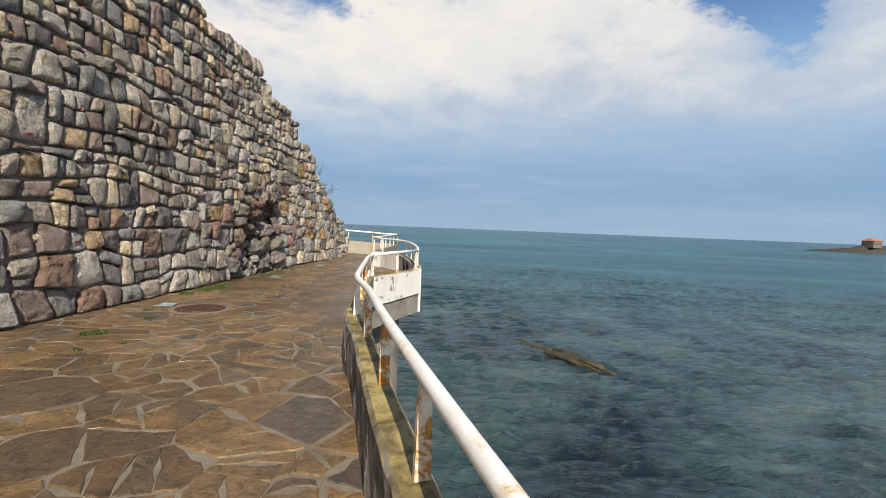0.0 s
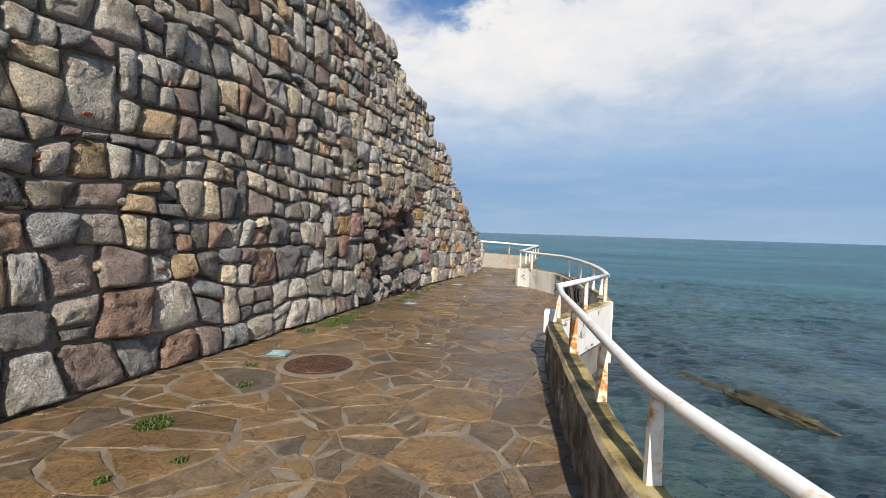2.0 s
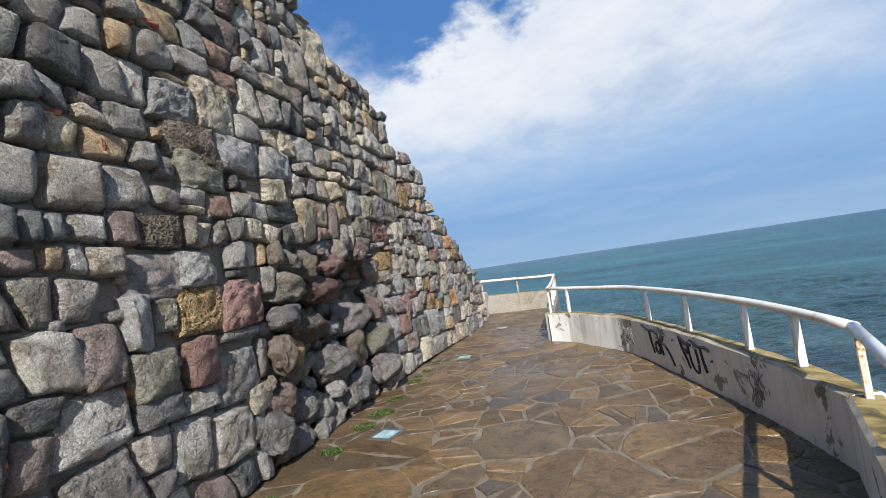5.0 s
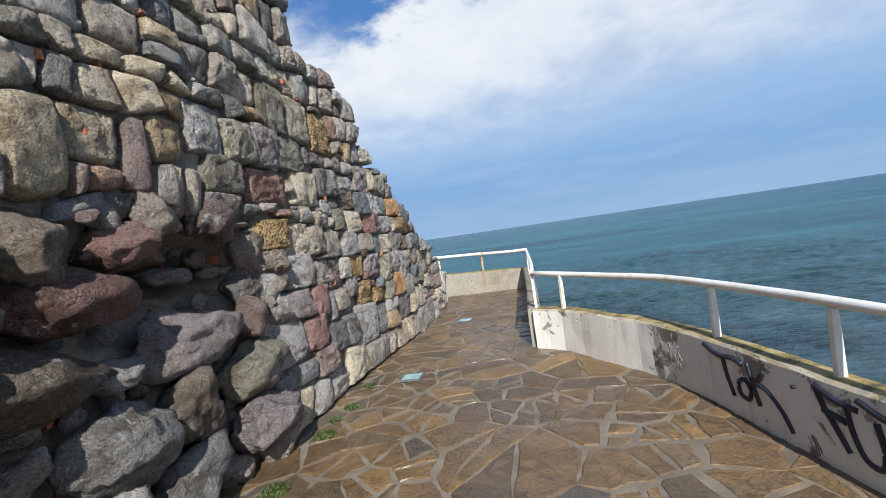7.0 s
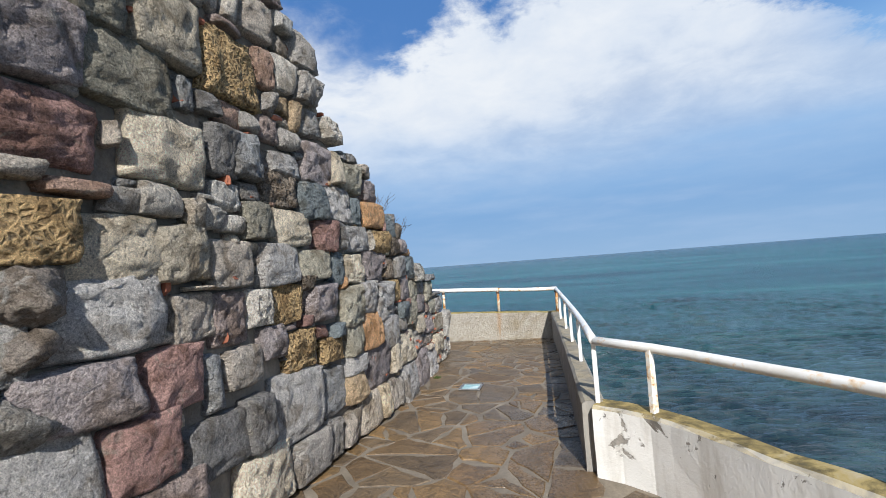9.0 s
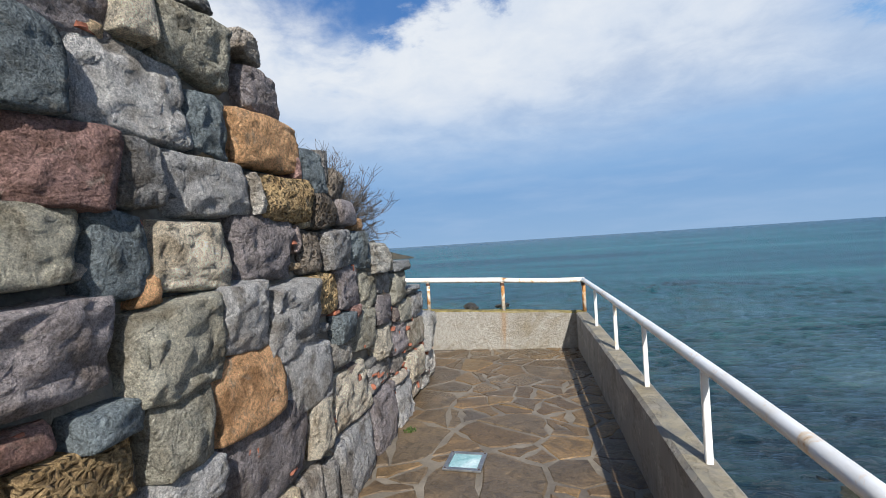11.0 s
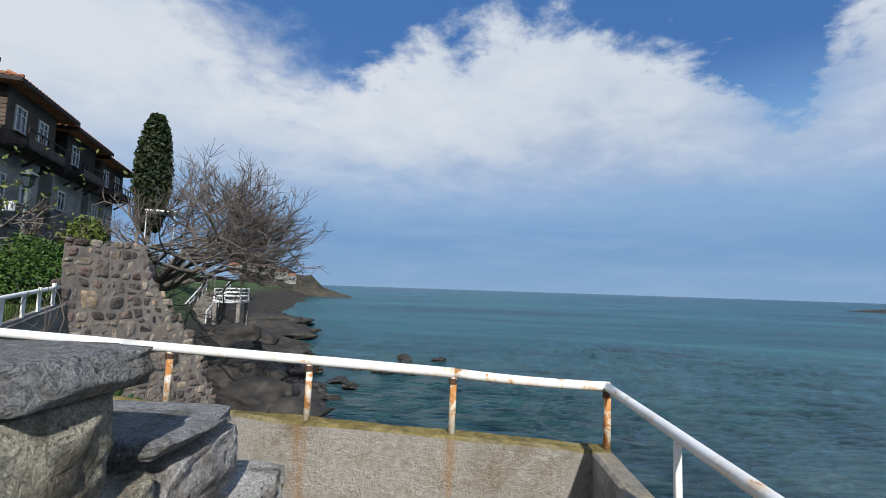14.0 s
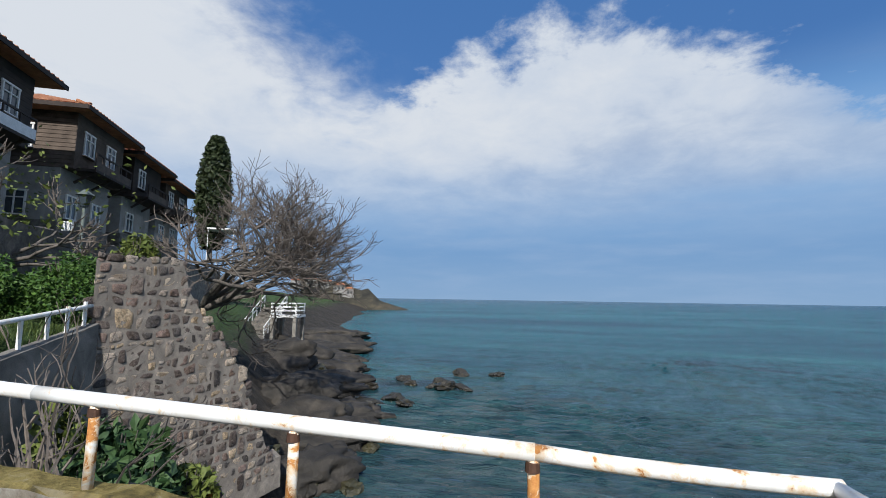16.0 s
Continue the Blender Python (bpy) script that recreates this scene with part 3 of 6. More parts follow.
# ---- the sea and the ground ----
SEA = -4.8
SHORE = [(20, -6.5), (25, -7.6), (30, -9.3), (37.5, -10.2), (46, -13.5), (52, -17.0), (58, -21.0), (65, -23.5), (80, -31.0), (120, -46.0), (220, -80.0), (400, -190.0), (700, -420.0), (4600, -3000.0)]
BANK = [(18, -8.9), (22, -9.5), (25.75, -11.0), (28.1, -12.0), (31, -11.7), (33, -12.6), (37, -15.5), (44, -20.0), (60, -29.0), (90, -44.0), (400, -210.0), (4600, -3100.0)]


def ground_height(x, y):
    d = lerp_table(SHORE, y) - x
    low = lerp_table([(-40, -9.0), (-6, -7.0), (-1.0, -5.4), (0.4, -4.7), (2.5, -4.0), (6, -2.6), (10, -0.6), (16, 0.8), (40, 3.0)], d)
    b = lerp_table(BANK, y) - 0.9 - x
    high = lerp_table([(0, 0.55), (4, 1.0), (9, 3.2), (16, 4.6), (40, 7.0), (200, 16.0)], b)
    f = min(1.0, max(0.0, (b + 0.1) / 0.5)) if y < 33 else min(1.0, max(0.0, (b + 3.0) / 5.0))
    z = low + (high - low) * f if y > 21 else (min(low, -3.0) if x > -6.2 else 0.0)
    if y > 21 and d > -3:
        z += 2.3 * (1 - f) * math.exp(-((x + 10.3) / 2.3) ** 4 - ((y - 26.4) / 4.2) ** 6)
        z += 0.55 * (1 - f) * noise.fractal(Vector((x * 0.35, y * 0.22, 3)), 1.0, 2.0, 4) + 0.12 * noise.noise(Vector((x, y, 0)) * 1.7)
    return z


def build_ground():
    xs = [-4000, -1500, -600, -300, -180, -120] + [-90 + 1.0 * i for i in range(62)] + [-28 + 0.5 * i for i in range(56)] + [1, 4, 10, 30, 100, 400, 1500, 4000]
    ys = [-500, -150, -40, -10, 0, 10, 16] + [20 + 0.5 * i for i in range(50)] + [45 + 1.0 * i for i in range(50)] + [96, 100, 108, 120, 140, 170, 220, 300, 400, 550, 700, 1200, 2500, 4600]
    verts = [(x, y, ground_height(x, y)) for y in ys for x in xs]
    w = len(xs)
    faces = [(j * w + i, j * w + i + 1, (j + 1) * w + i + 1, (j + 1) * w + i) for j in range(len(ys) - 1) for i in range(w - 1)]
    tagged(mesh_object("ground", verts, faces, M_GROUND, smooth=True), "rocky shore and grassy bank above the sea", "ground", kind="structure")


build_ground()


def build_water():
    xs = [-4200, -1500, -500, -200, -100, -60, -40, -30] + [-24 + 0.8 * i for i in range(28)] + [-1.4 + 0.17 * i for i in range(215)] + [35.5 + 0.8 * i for i in range(32)] + [62, 66, 72, 80, 100, 200, 500, 1500, 4200]
    ys = [-600, -200, -80, -30, -20, -10, -4] + [0.115 * i for i in range(440)] + [51 + 0.5 * i for i in range(84)] + [94, 96, 100, 110, 130, 180, 320, 600, 1200, 2400, 4700]
    w = len(xs)
    gx, gy = np.meshgrid(np.array(xs, float), np.array(ys, float))
    wave = np.random.default_rng(6)
    gz = np.zeros_like(gx)
    warp = 0.9 * np.sin(gx * 0.31 + gy * 0.17) + 0.6 * np.sin(gx * 0.53 - gy * 0.41 + 1.0)
    for _ in range(60):
        ln = wave.uniform(0.42, 0.95)
        a = wave.normal(radians(-6), radians(17))
        ph = (math.sin(a) * gx + math.cos(a) * gy + 0.25 * warp) * 2 * math.pi / ln + wave.uniform(0, 6.28)
        gz += 0.0125 * ln * np.sin(ph)
    gz = gz + 4.0 * np.maximum(gz, 0) ** 2                             # sharper crests than troughs
    gust = 0.65 + 0.35 * np.sin(gx * 0.13 + 0.8 * np.sin(gy * 0.09)) * np.sin(gy * 0.11 + 0.6 * np.sin(gx * 0.07))
    fade = np.clip((46 - np.abs(gx - 15)) / 12, 0, 1) * np.clip((90 - gy) / 25, 0, 1) * np.clip((gy + 3) / 3, 0, 1)
    gz = SEA + gz * gust * fade
    verts = np.stack([gx, gy, gz], -1).reshape(-1, 3).tolist()
    faces = [(j * w + i, j * w + i + 1, (j + 1) * w + i + 1, (j + 1) * w + i) for j in range(len(ys) - 1) for i in range(w - 1)]
    tagged(mesh_object("water", verts, faces, M_WATER, smooth=True), "calm teal sea with small ripples", "sea", kind="structure")


build_water()

# ---- the promenade ----
KERB_LINE = [(2.5, -3.0), (1.65, 0.0), (1.03, 2.3), (0.66, 3.46), (0.38, 4.32), (0.09, 5.22), (-0.22, 6.25), (-0.49, 7.02), (-0.645, 7.83), (-0.82, 8.86), (-0.95, 9.65), (-1.02, 10.25)]
BAY_LINE = [(-1.01, 10.3), (-0.44, 11.98)]
CURVE_LINE = [(-0.44, 11.98), (-0.49, 12.5), (-0.61, 13.15), (-0.83, 14.13), (-1.06, 15.07), (-1.28, 15.72), (-1.60, 16.22), (-2.00, 16.84), (-2.34, 17.06)]
LAST_LINE = [(-2.36, 17.06), (-2.37, 18.3), (-2.40, 20.3), (-2.46, 22.44)]
END_LINE = [(-2.40, 22.54), (-3.5, 22.54), (-4.6, 22.55), (-5.6, 22.56), (-6.8, 22.57), (-9.6, 22.6)]


def end_top(p):
    return 0.475 + 0.040 * max(0.0, -2.4 - p[0])


def right_edge(y):
    t = [(q, p) for p, q in KERB_LINE[:-1]] + [(10.2, -1.03), (11.98, -0.46)] + [(q, p) for p, q in CURVE_LINE[1:]] + [(17.1, -2.38), (22.6, -2.46)]
    return lerp_table(t, y)


floor = tagged(new("floor"), "crazy paving of wet brown flagstones with pale joints", "paving", kind="structure")


def build_bed():
    """The joint mortar between the flags, on a thick slab."""
    ys = [-3 + 0.1 * i for i in range(257)]
    verts, faces = [], []
    for y in ys:
        xr = right_edge(y) + 0.02
        for i in range(41):
            x = -4.7 + (xr + 4.7) * i / 40
            verts.append((x, y, -0.007 + 0.003 * noise.noise(Vector((x, y, 0)) * 4)))
    for j in range(len(ys) - 1):
        faces += [(j * 41 + i, j * 41 + i + 1, (j + 1) * 41 + i + 1, (j + 1) * 41 + i) for i in range(40)]
    mesh_object("joint_bed", verts, faces, M_JOINT, floor, "pale sandy mortar")
    verts, faces = [], []
    for y in ys[::8]:
        xr = right_edge(y) + 0.03
        verts += [(-4.7, y, -0.02), (xr, y, -0.02), (xr - 0.35, y, -0.45), (xr - 0.35, y, SEA - 1.2), (-4.7, y, SEA - 1.2)]
    n = len(ys[::8])
    for j in range(n - 1):
        for i in range(5):
            faces.append((j * 5 + i, j * 5 + (i + 1) % 5, (j + 1) * 5 + (i + 1) % 5, (j + 1) * 5 + i))
    faces += [(4, 3, 2, 1, 0), tuple((n - 1) * 5 + i for i in range(5))]
    tagged(mesh_object("sea_wall", verts, faces, M_SEAWALL), "stained concrete sea wall under the promenade", "wall", kind="structure")


build_bed()


def clip_poly(poly, nx, ny, c):
    """The part of a convex polygon where nx*x + ny*y <= c."""
    out = []
    for i in range(len(poly)):
        a, b = poly[i], poly[(i + 1) % len(poly)]
        da, db = nx * a[0] + ny * a[1] - c, nx * b[0] + ny * b[1] - c
        if da <= 0:
            out.append(a)
        if da * db < 0:
            t = da / (da - db)
            out.append((a[0] + (b[0] - a[0]) * t, a[1] + (b[1] - a[1]) * t))
    return out


def scatter(x0, x1, y0, y1, size, rng, tries=16000):
    """Seeds with uneven spacing; size(rng) gives each one's own distance."""
    pts, cell = [], {}
    for _ in range(tries):
        x, y, r = rng.uniform(x0, x1), rng.uniform(y0, y1), size(rng)
        ci, cj = int(x // 0.8), int(y // 0.8)
        near = [q for a in (-1, 0, 1) for b in (-1, 0, 1) for q in cell.get((ci + a, cj + b), ())]
        if all((x - q[0]) ** 2 + (y - q[1]) ** 2 > (0.5 * (r + q[2])) ** 2 for q in near):
            cell.setdefault((ci, cj), []).append((x, y, r))
            pts.append((x, y, r))
    return pts


def power_cells(pts, reach=1.5):
    """The weighted Voronoi cell of each seed."""
    arr = np.array([(x, y) for x, y, r in pts])
    for x, y, r in pts:
        d = np.hypot(arr[:, 0] - x, arr[:, 1] - y)
        poly = [(x - reach, y - reach), (x + reach, y - reach), (x + reach, y + reach), (x - reach, y + reach)]
        for i in np.argsort(d)[1:26]:
            px, py, pr = pts[i]
            nx, ny = px - x, py - y
            c = (px * px + py * py - x * x - y * y - 0.24 * (pr * pr - r * r)) / 2
            poly = clip_poly(poly, nx, ny, c)
            if len(poly) < 3:
                break
        if len(poly) >= 3:
            yield (x, y), poly


def flag_mesh(poly, z, gap, rng, tilt):
    """One flagstone: a wavering outline, a worn rim and a flat top."""
    cx = sum(p[0] for p in poly) / len(poly)
    cy = sum(p[1] for p in poly) / len(poly)
    ring = []
    n = len(poly)
    for i in range(n):
        a, b = poly[i], poly[(i + 1) % n]
        m = max(1, int(math.hypot(b[0] - a[0], b[1] - a[1]) / 0.10))
        for j in range(m):
            t = j / m
            ring.append((a[0] + (b[0] - a[0]) * t, a[1] + (b[1] - a[1]) * t))
    outer, inner = [], []
    for x, y in ring:
        w = noise.noise(Vector((x * 5.5, y * 5.5, 1))) * 0.05 + noise.noise(Vector((x * 17, y * 17, 4))) * 0.014
        d = math.hypot(x - cx, y - cy) or 1
        k = max(0.35, (d - gap + w) / d)
        k2 = max(0.30, (d - gap + w - 0.016) / d)
        outer.append((cx + (x - cx) * k, cy + (y - cy) * k, z - 0.011))
        ux, uy = cx + (x - cx) * k2, cy + (y - cy) * k2
        inner.append((ux, uy, z + tilt[0] * (ux - cx) + tilt[1] * (uy - cy)))
    m = len(outer)
    verts = outer + inner + [(cx, cy, z + 0.001)]
    faces = [(i, (i + 1) % m, m + (i + 1) % m, m + i) for i in range(m)] + [(m + i, m + (i + 1) % m, 2 * m) for i in range(m)]
    return verts, faces


def cleave(poly, rng):
    """Two angular pieces of one flag, split along a line off its middle."""
    cx = sum(p[0] for p in poly) / len(poly) + rng.uniform(-0.05, 0.05)
    cy = sum(p[1] for p in poly) / len(poly) + rng.uniform(-0.05, 0.05)
    a = rng.uniform(0, math.pi)
    nx, ny = math.cos(a), math.sin(a)
    c = nx * cx + ny * cy
    return [q for q in (clip_poly(poly, nx, ny, c), clip_poly(poly, -nx, -ny, -c)) if len(q) >= 3]


def build_flags():
    rng = random.Random(11)
    pts = scatter(-4.7, 3.4, -3.2, 22.9, lambda r: r.choice((0.16, 0.22, 0.34, 0.46, 0.60, 0.76, 0.90)), rng)
    rest_v, rest_f, made, flags = [], [], 0, []
    for (x, y), poly in power_cells(pts):
        xr = right_edge(y) + 0.04
        if x < -4.6 or x > xr + 0.3 or y < -3.0 or y > 22.7:
            continue
        poly = clip_poly(clip_poly(poly, 1, 0, xr), 0, 1, 22.52)
        if len(poly) < 3:
            continue
        area = abs(sum(a[0] * b[1] - b[0] * a[1] for a, b in zip(poly, poly[1:] + poly[:1]))) / 2
        if area < 0.006:
            continue
        pieces = [poly]
        if area > 0.06 and rng.random() < 0.75:
            pieces = cleave(pieces[0], rng)
            if area > 0.16 and rng.random() < 0.6:
                pieces = [q for p in pieces for q in cleave(p, rng)]
        flags += [p for p in pieces if len(p) >= 3]
    for poly in flags:
        x, y = sum(p[0] for p in poly) / len(poly), sum(p[1] for p in poly) / len(poly)
        tilt = (rng.uniform(-0.006, 0.006), rng.uniform(-0.006, 0.006))
        v, f = flag_mesh(poly, rng.uniform(-0.003, 0.003), rng.uniform(0.004, 0.014) + (rng.uniform(0.002, 0.016) if y > 14 else 0), rng, tilt)
        if made < 300 and x < -0.3 and 6.0 < y < 22.6 and (y > 8.0 or x < -1.5):
            mesh_object("flagstone", v, f, M_FLAG, floor)
            made += 1
        else:
            o = len(rest_v)
            rest_v += v
            rest_f += [tuple(i + o for i in q) for q in f]
    ob = mesh_object("flagstones", rest_v, rest_f, M_FLAG_REST, floor)
    ob["kind"] = "stuff"


# ---- the kerbs and parapets ----
def flat(v):
    return lambda p: v


kerb = tagged(new("kerb_wall"), "low weathered concrete kerb wall with peeling white paint", "wall", kind="structure")
ribbon_wall("kerb", smooth_line([(x, y, 0) for x, y in KERB_LINE], 0.12), flat(-0.46), lambda p: 0.44 + 0.012 * noise.noise(p * 2), 0.11, -0.05, M_KERB, kerb, rough=0.014)
part("kerb_end", box_bm((0.13, 0.16, 0.26), (-1.08, 10.14, 0.42), 0.02), M_WHITE, kerb, "white painted end block")
part("kerb_tooth", box_bm((0.05, 0.07, 0.18), (-1.11, 9.98, 0.43), 0.012), M_WHITE, kerb)
bay = tagged(new("bay_wall"), "stained white concrete parapet of a small overhanging bay", "wall", kind="structure")
ribbon_wall("bay_parapet", smooth_line([(x, y, 0) for x, y in BAY_LINE], 0.15), flat(-0.055), flat(0.43), 0.10, -0.08, M_WHITE_WALL, bay)
ribbon_wall("bay_slab", smooth_line([(x, y, 0) for x, y in BAY_LINE], 0.15), flat(-0.44), flat(-0.06), 0.12, -0.05, M_SEAWALL, bay, "streaked raw concrete slab edge")
ribbon_wall("parapet", smooth_line([(x, y, 0) for x, y in CURVE_LINE], 0.15), flat(-0.44), lambda p: 0.44 + 0.03 * min(1, max(0, (p[1] - 12) / 2)) + 0.01 * noise.noise(p * 3), 0.09, -0.09, M_WHITE_WALL, bay, "curved white parapet with peeling patches and graffiti", rough=0.008)
last = tagged(new("parapet_wall"), "low grey concrete parapet along the sea edge", "wall", kind="structure")
ribbon_wall("parapet", smooth_line([(x, y, 0) for x, y in LAST_LINE], 0.2), flat(-0.46), flat(0.475), 0.08, -0.08, M_PARAPET, last)
end = tagged(new("end_wall"), "rough rendered parapet with lichen and rust streaks", "wall", kind="structure")
ribbon_wall("parapet", smooth_line([(x, y, 0) for x, y in END_LINE], 0.2), flat(-4.9), end_top, 0.09, -0.09, M_END_WALL, end, rough=0.02)


def graffiti():
    def on_wall(y, z):
        return (lerp_table([(q, p) for p, q in CURVE_LINE], y) - 0.103, y, z)

    # sprayed letters: strokes on a unit square each, leaning back, with blunt swelling ends
    letters = {"T": [[(-0.35, 1.02), (0.15, 0.86), (0.62, 0.90), (0.95, 0.84)], [(0.32, 0.88), (0.42, 0.45), (0.60, 0.0)]],
               "O": [[(0.30, 0.52), (0.12, 0.40), (0.16, 0.10), (0.42, 0.05), (0.52, 0.32), (0.34, 0.56)]],
               "K": [[(0.0, 0.85), (0.12, 0.45), (0.30, -0.10)], [(0.52, 0.78), (0.32, 0.52), (0.14, 0.40)], [(0.14, 0.42), (0.55, 0.36), (0.95, 0.02), (1.18, -0.36)]],
               "F": [[(0.0, 1.0), (0.18, 0.62), (0.42, 0.28), (0.62, -0.05)], [(0.0, 0.98), (0.40, 0.84), (0.85, 0.80)], [(0.15, 0.56), (0.45, 0.54), (0.62, 0.50)]],
               "U": [[(0.0, 0.85), (0.10, 0.35), (0.28, 0.0), (0.55, -0.02), (0.62, 0.30), (0.52, 0.75)]],
               ".": [[(0.0, 0.42), (0.02, 0.36)]]}

    def sprayed(ch, y0, z0, size, mat):
        for stroke in letters[ch]:
            line = smooth_line([(u, v, 0) for u, v in stroke], 0.06)
            ob = tube("graffiti", [Vector(on_wall(y0 - p.x * size, z0 + p.y * size)) + Vector((0.012, 0, 0)) for p in line], 0.017, mat, bay, 6, 0.25, "hand-sprayed black letter stroke")

    for ch, y0, z0, size in (("T", 14.98, 0.13, 0.29), ("O", 14.78, 0.14, 0.26), ("K", 14.66, 0.17, 0.27), (".", 14.31, 0.24, 0.3), ("F", 14.17, 0.14, 0.28), ("U", 13.99, 0.13, 0.28), ("T", 13.84, 0.15, 0.26), (".", 13.58, 0.16, 0.3), (".", 14.86, 0.12, 0.3)):
        sprayed(ch, y0, z0, size, M_GRAFFITI)
    rng = random.Random(5)
    for y0, n, mat in ((15.55, 7, M_GRAFFITI_THIN), (13.0, 5, M_GRAFFITI_THIN)):
        for i in range(n):
            y = y0 - 0.035 * i
            pts = [Vector(on_wall(y + rng.uniform(-0.03, 0.03), 0.14 + 0.05 * j)) for j in range(5)]
            tube("graffiti", pts, 0.004, mat, bay, 5, label="thin faded scribble")


graffiti()

# ---- the railing ----
railing = tagged(new("railing"), "white painted pipe railing with rust spots on flat posts", "railing", kind="")


def flat_post(x, y, z0, z1, ang, mat, wide=0.075, thick=0.035, lean=0.0):
    """A flat bar with a wider foot, tapered to the top, on a small base plate."""
    bm = bmesh.new()
    prof = [(0, 1.0), (0.25, 0.95), (0.7, 0.85), (1.0, 0.7)]
    rings = []
    for t, s in prof:
        z = z0 - 0.01 + (z1 - z0) * t
        rings.append([bm.verts.new((sx * wide * s / 2 + lean * t, sy * thick / 2, z)) for sx, sy in ((-1, -1), (1, -1), (1, 1), (-1, 1))])
    for a, b in zip(rings, rings[1:]):
        for i in range(4):
            bm.faces.new((a[i], a[(i + 1) % 4], b[(i + 1) % 4], b[i]))
    bm.faces.new(rings[0][::-1])
    bm.faces.new(rings[-1])
    bmesh.ops.bevel(bm, geom=bm.edges[:], offset=0.004, segments=1, affect="EDGES")
    bmesh.ops.transform(bm, matrix=Matrix.Translation((x, y, 0)) @ pose(0, 0, 0, 0, 0, ang), verts=bm.verts[:])
    return part("post", bm, mat, railing)


def build_railing():
    def at(line, y):
        return lerp_table([(q, p) for p, q in line], y)

    for y, lean in ((3.46, 0.0), (4.32, 0.0), (5.22, 0.0), (6.25, 0.0), (7.02, 0.0), (7.83, 0.0), (8.86, 0.0)):
        flat_post(at(KERB_LINE, y), y, 0.43, 0.77, 20, M_POST_RUST if y in (4.32, 5.22, 6.25, 7.83, 8.86) else M_POST, 0.06)
    for y in (2.6, 1.7, 0.8):
        flat_post(at(KERB_LINE, y), y, 0.43, 0.77, 20, M_POST, 0.06)
    for (x, y) in ((-1.01, 10.32), (-0.72, 11.15), (-0.46, 11.93)):
        flat_post(x, y, 0.42, 0.78, 70, M_POST, 0.055)
    for y in (12.55, 13.15, 14.12, 15.07):
        flat_post(at(CURVE_LINE, y), y, 0.46, 0.84, 10, M_POST_WHITE, 0.055)
    flat_post(-2.02, 16.84, 0.47, 0.875, 40, M_POST, 0.05)
    for y in (17.06, 18.3, 19.34, 20.37, 21.45):
        flat_post(at(LAST_LINE, y) + 0.03, y, 0.465, 0.88, 80, M_POST_WHITE, 0.05, 0.03)
    for x in (-2.42, -3.5, -4.56, -5.64, -6.73, -7.8, -8.9):
        z = end_top((x, 0))
        part("post", cyl_bm(0.026, 0.024, (x, 22.535, z - 0.01), (x + 0.005, 22.535, z + 0.44), 12), M_POST_RUST, railing, smooth=True)
        part("rust_collar", cyl_bm(0.031, 0.028, (x, 22.535, z + 0.345), (x, 22.535, z + 0.385), 12), M_IRON, railing)
    a = smooth_line([(x, y, 0.79) for x, y in KERB_LINE[:-1]] + [(-1.01, 10.33, 0.79)], 0.2)
    tube("rail", a, 0.028, M_RAIL, railing, 14, 0.03)
    tube("rail", [(-1.015, 10.30, 0.792), (-0.72, 11.15, 0.794), (-0.44, 12.0, 0.796)], 0.030, M_RAIL, railing, 12)
    b = smooth_line([(x, y, 0.795 + 0.065 * min(1, (y - 11.98) / 1.6)) for x, y in CURVE_LINE[:-1]] + [(-2.33, 17.02, 0.89)], 0.2)
    tube("rail", b, 0.031, M_RAIL, railing, 12, 0.03)
    c = smooth_line([(-2.33, 17.0, 0.89), (-2.33, 18.3, 0.89), (-2.37, 20.3, 0.895), (-2.42, 22.53, 0.895)], 0.3)
    tube("rail", c, 0.029, M_RAIL, railing, 12, 0.03)
    x = -2.40
    segs = [(-2.40, -3.49), (-3.49, -6.0), (-6.0, -9.4)]
    for x0, x1 in segs:
        n = 10
        pts = [(x0 + (x1 - x0) * i / n, 22.535, 0.895 + 0.041 * (-2.4 - (x0 + (x1 - x0) * i / n)) - (0.012 * math.sin(math.pi * i / n) if x0 > -3 else 0)) for i in range(n + 1)]
        tube("rail", pts, 0.034 if x0 > -3 else 0.037, M_RAIL if x0 < -3 else M_POST, railing, 12, 0.05)


build_railing()
tagged(railing, kind="")


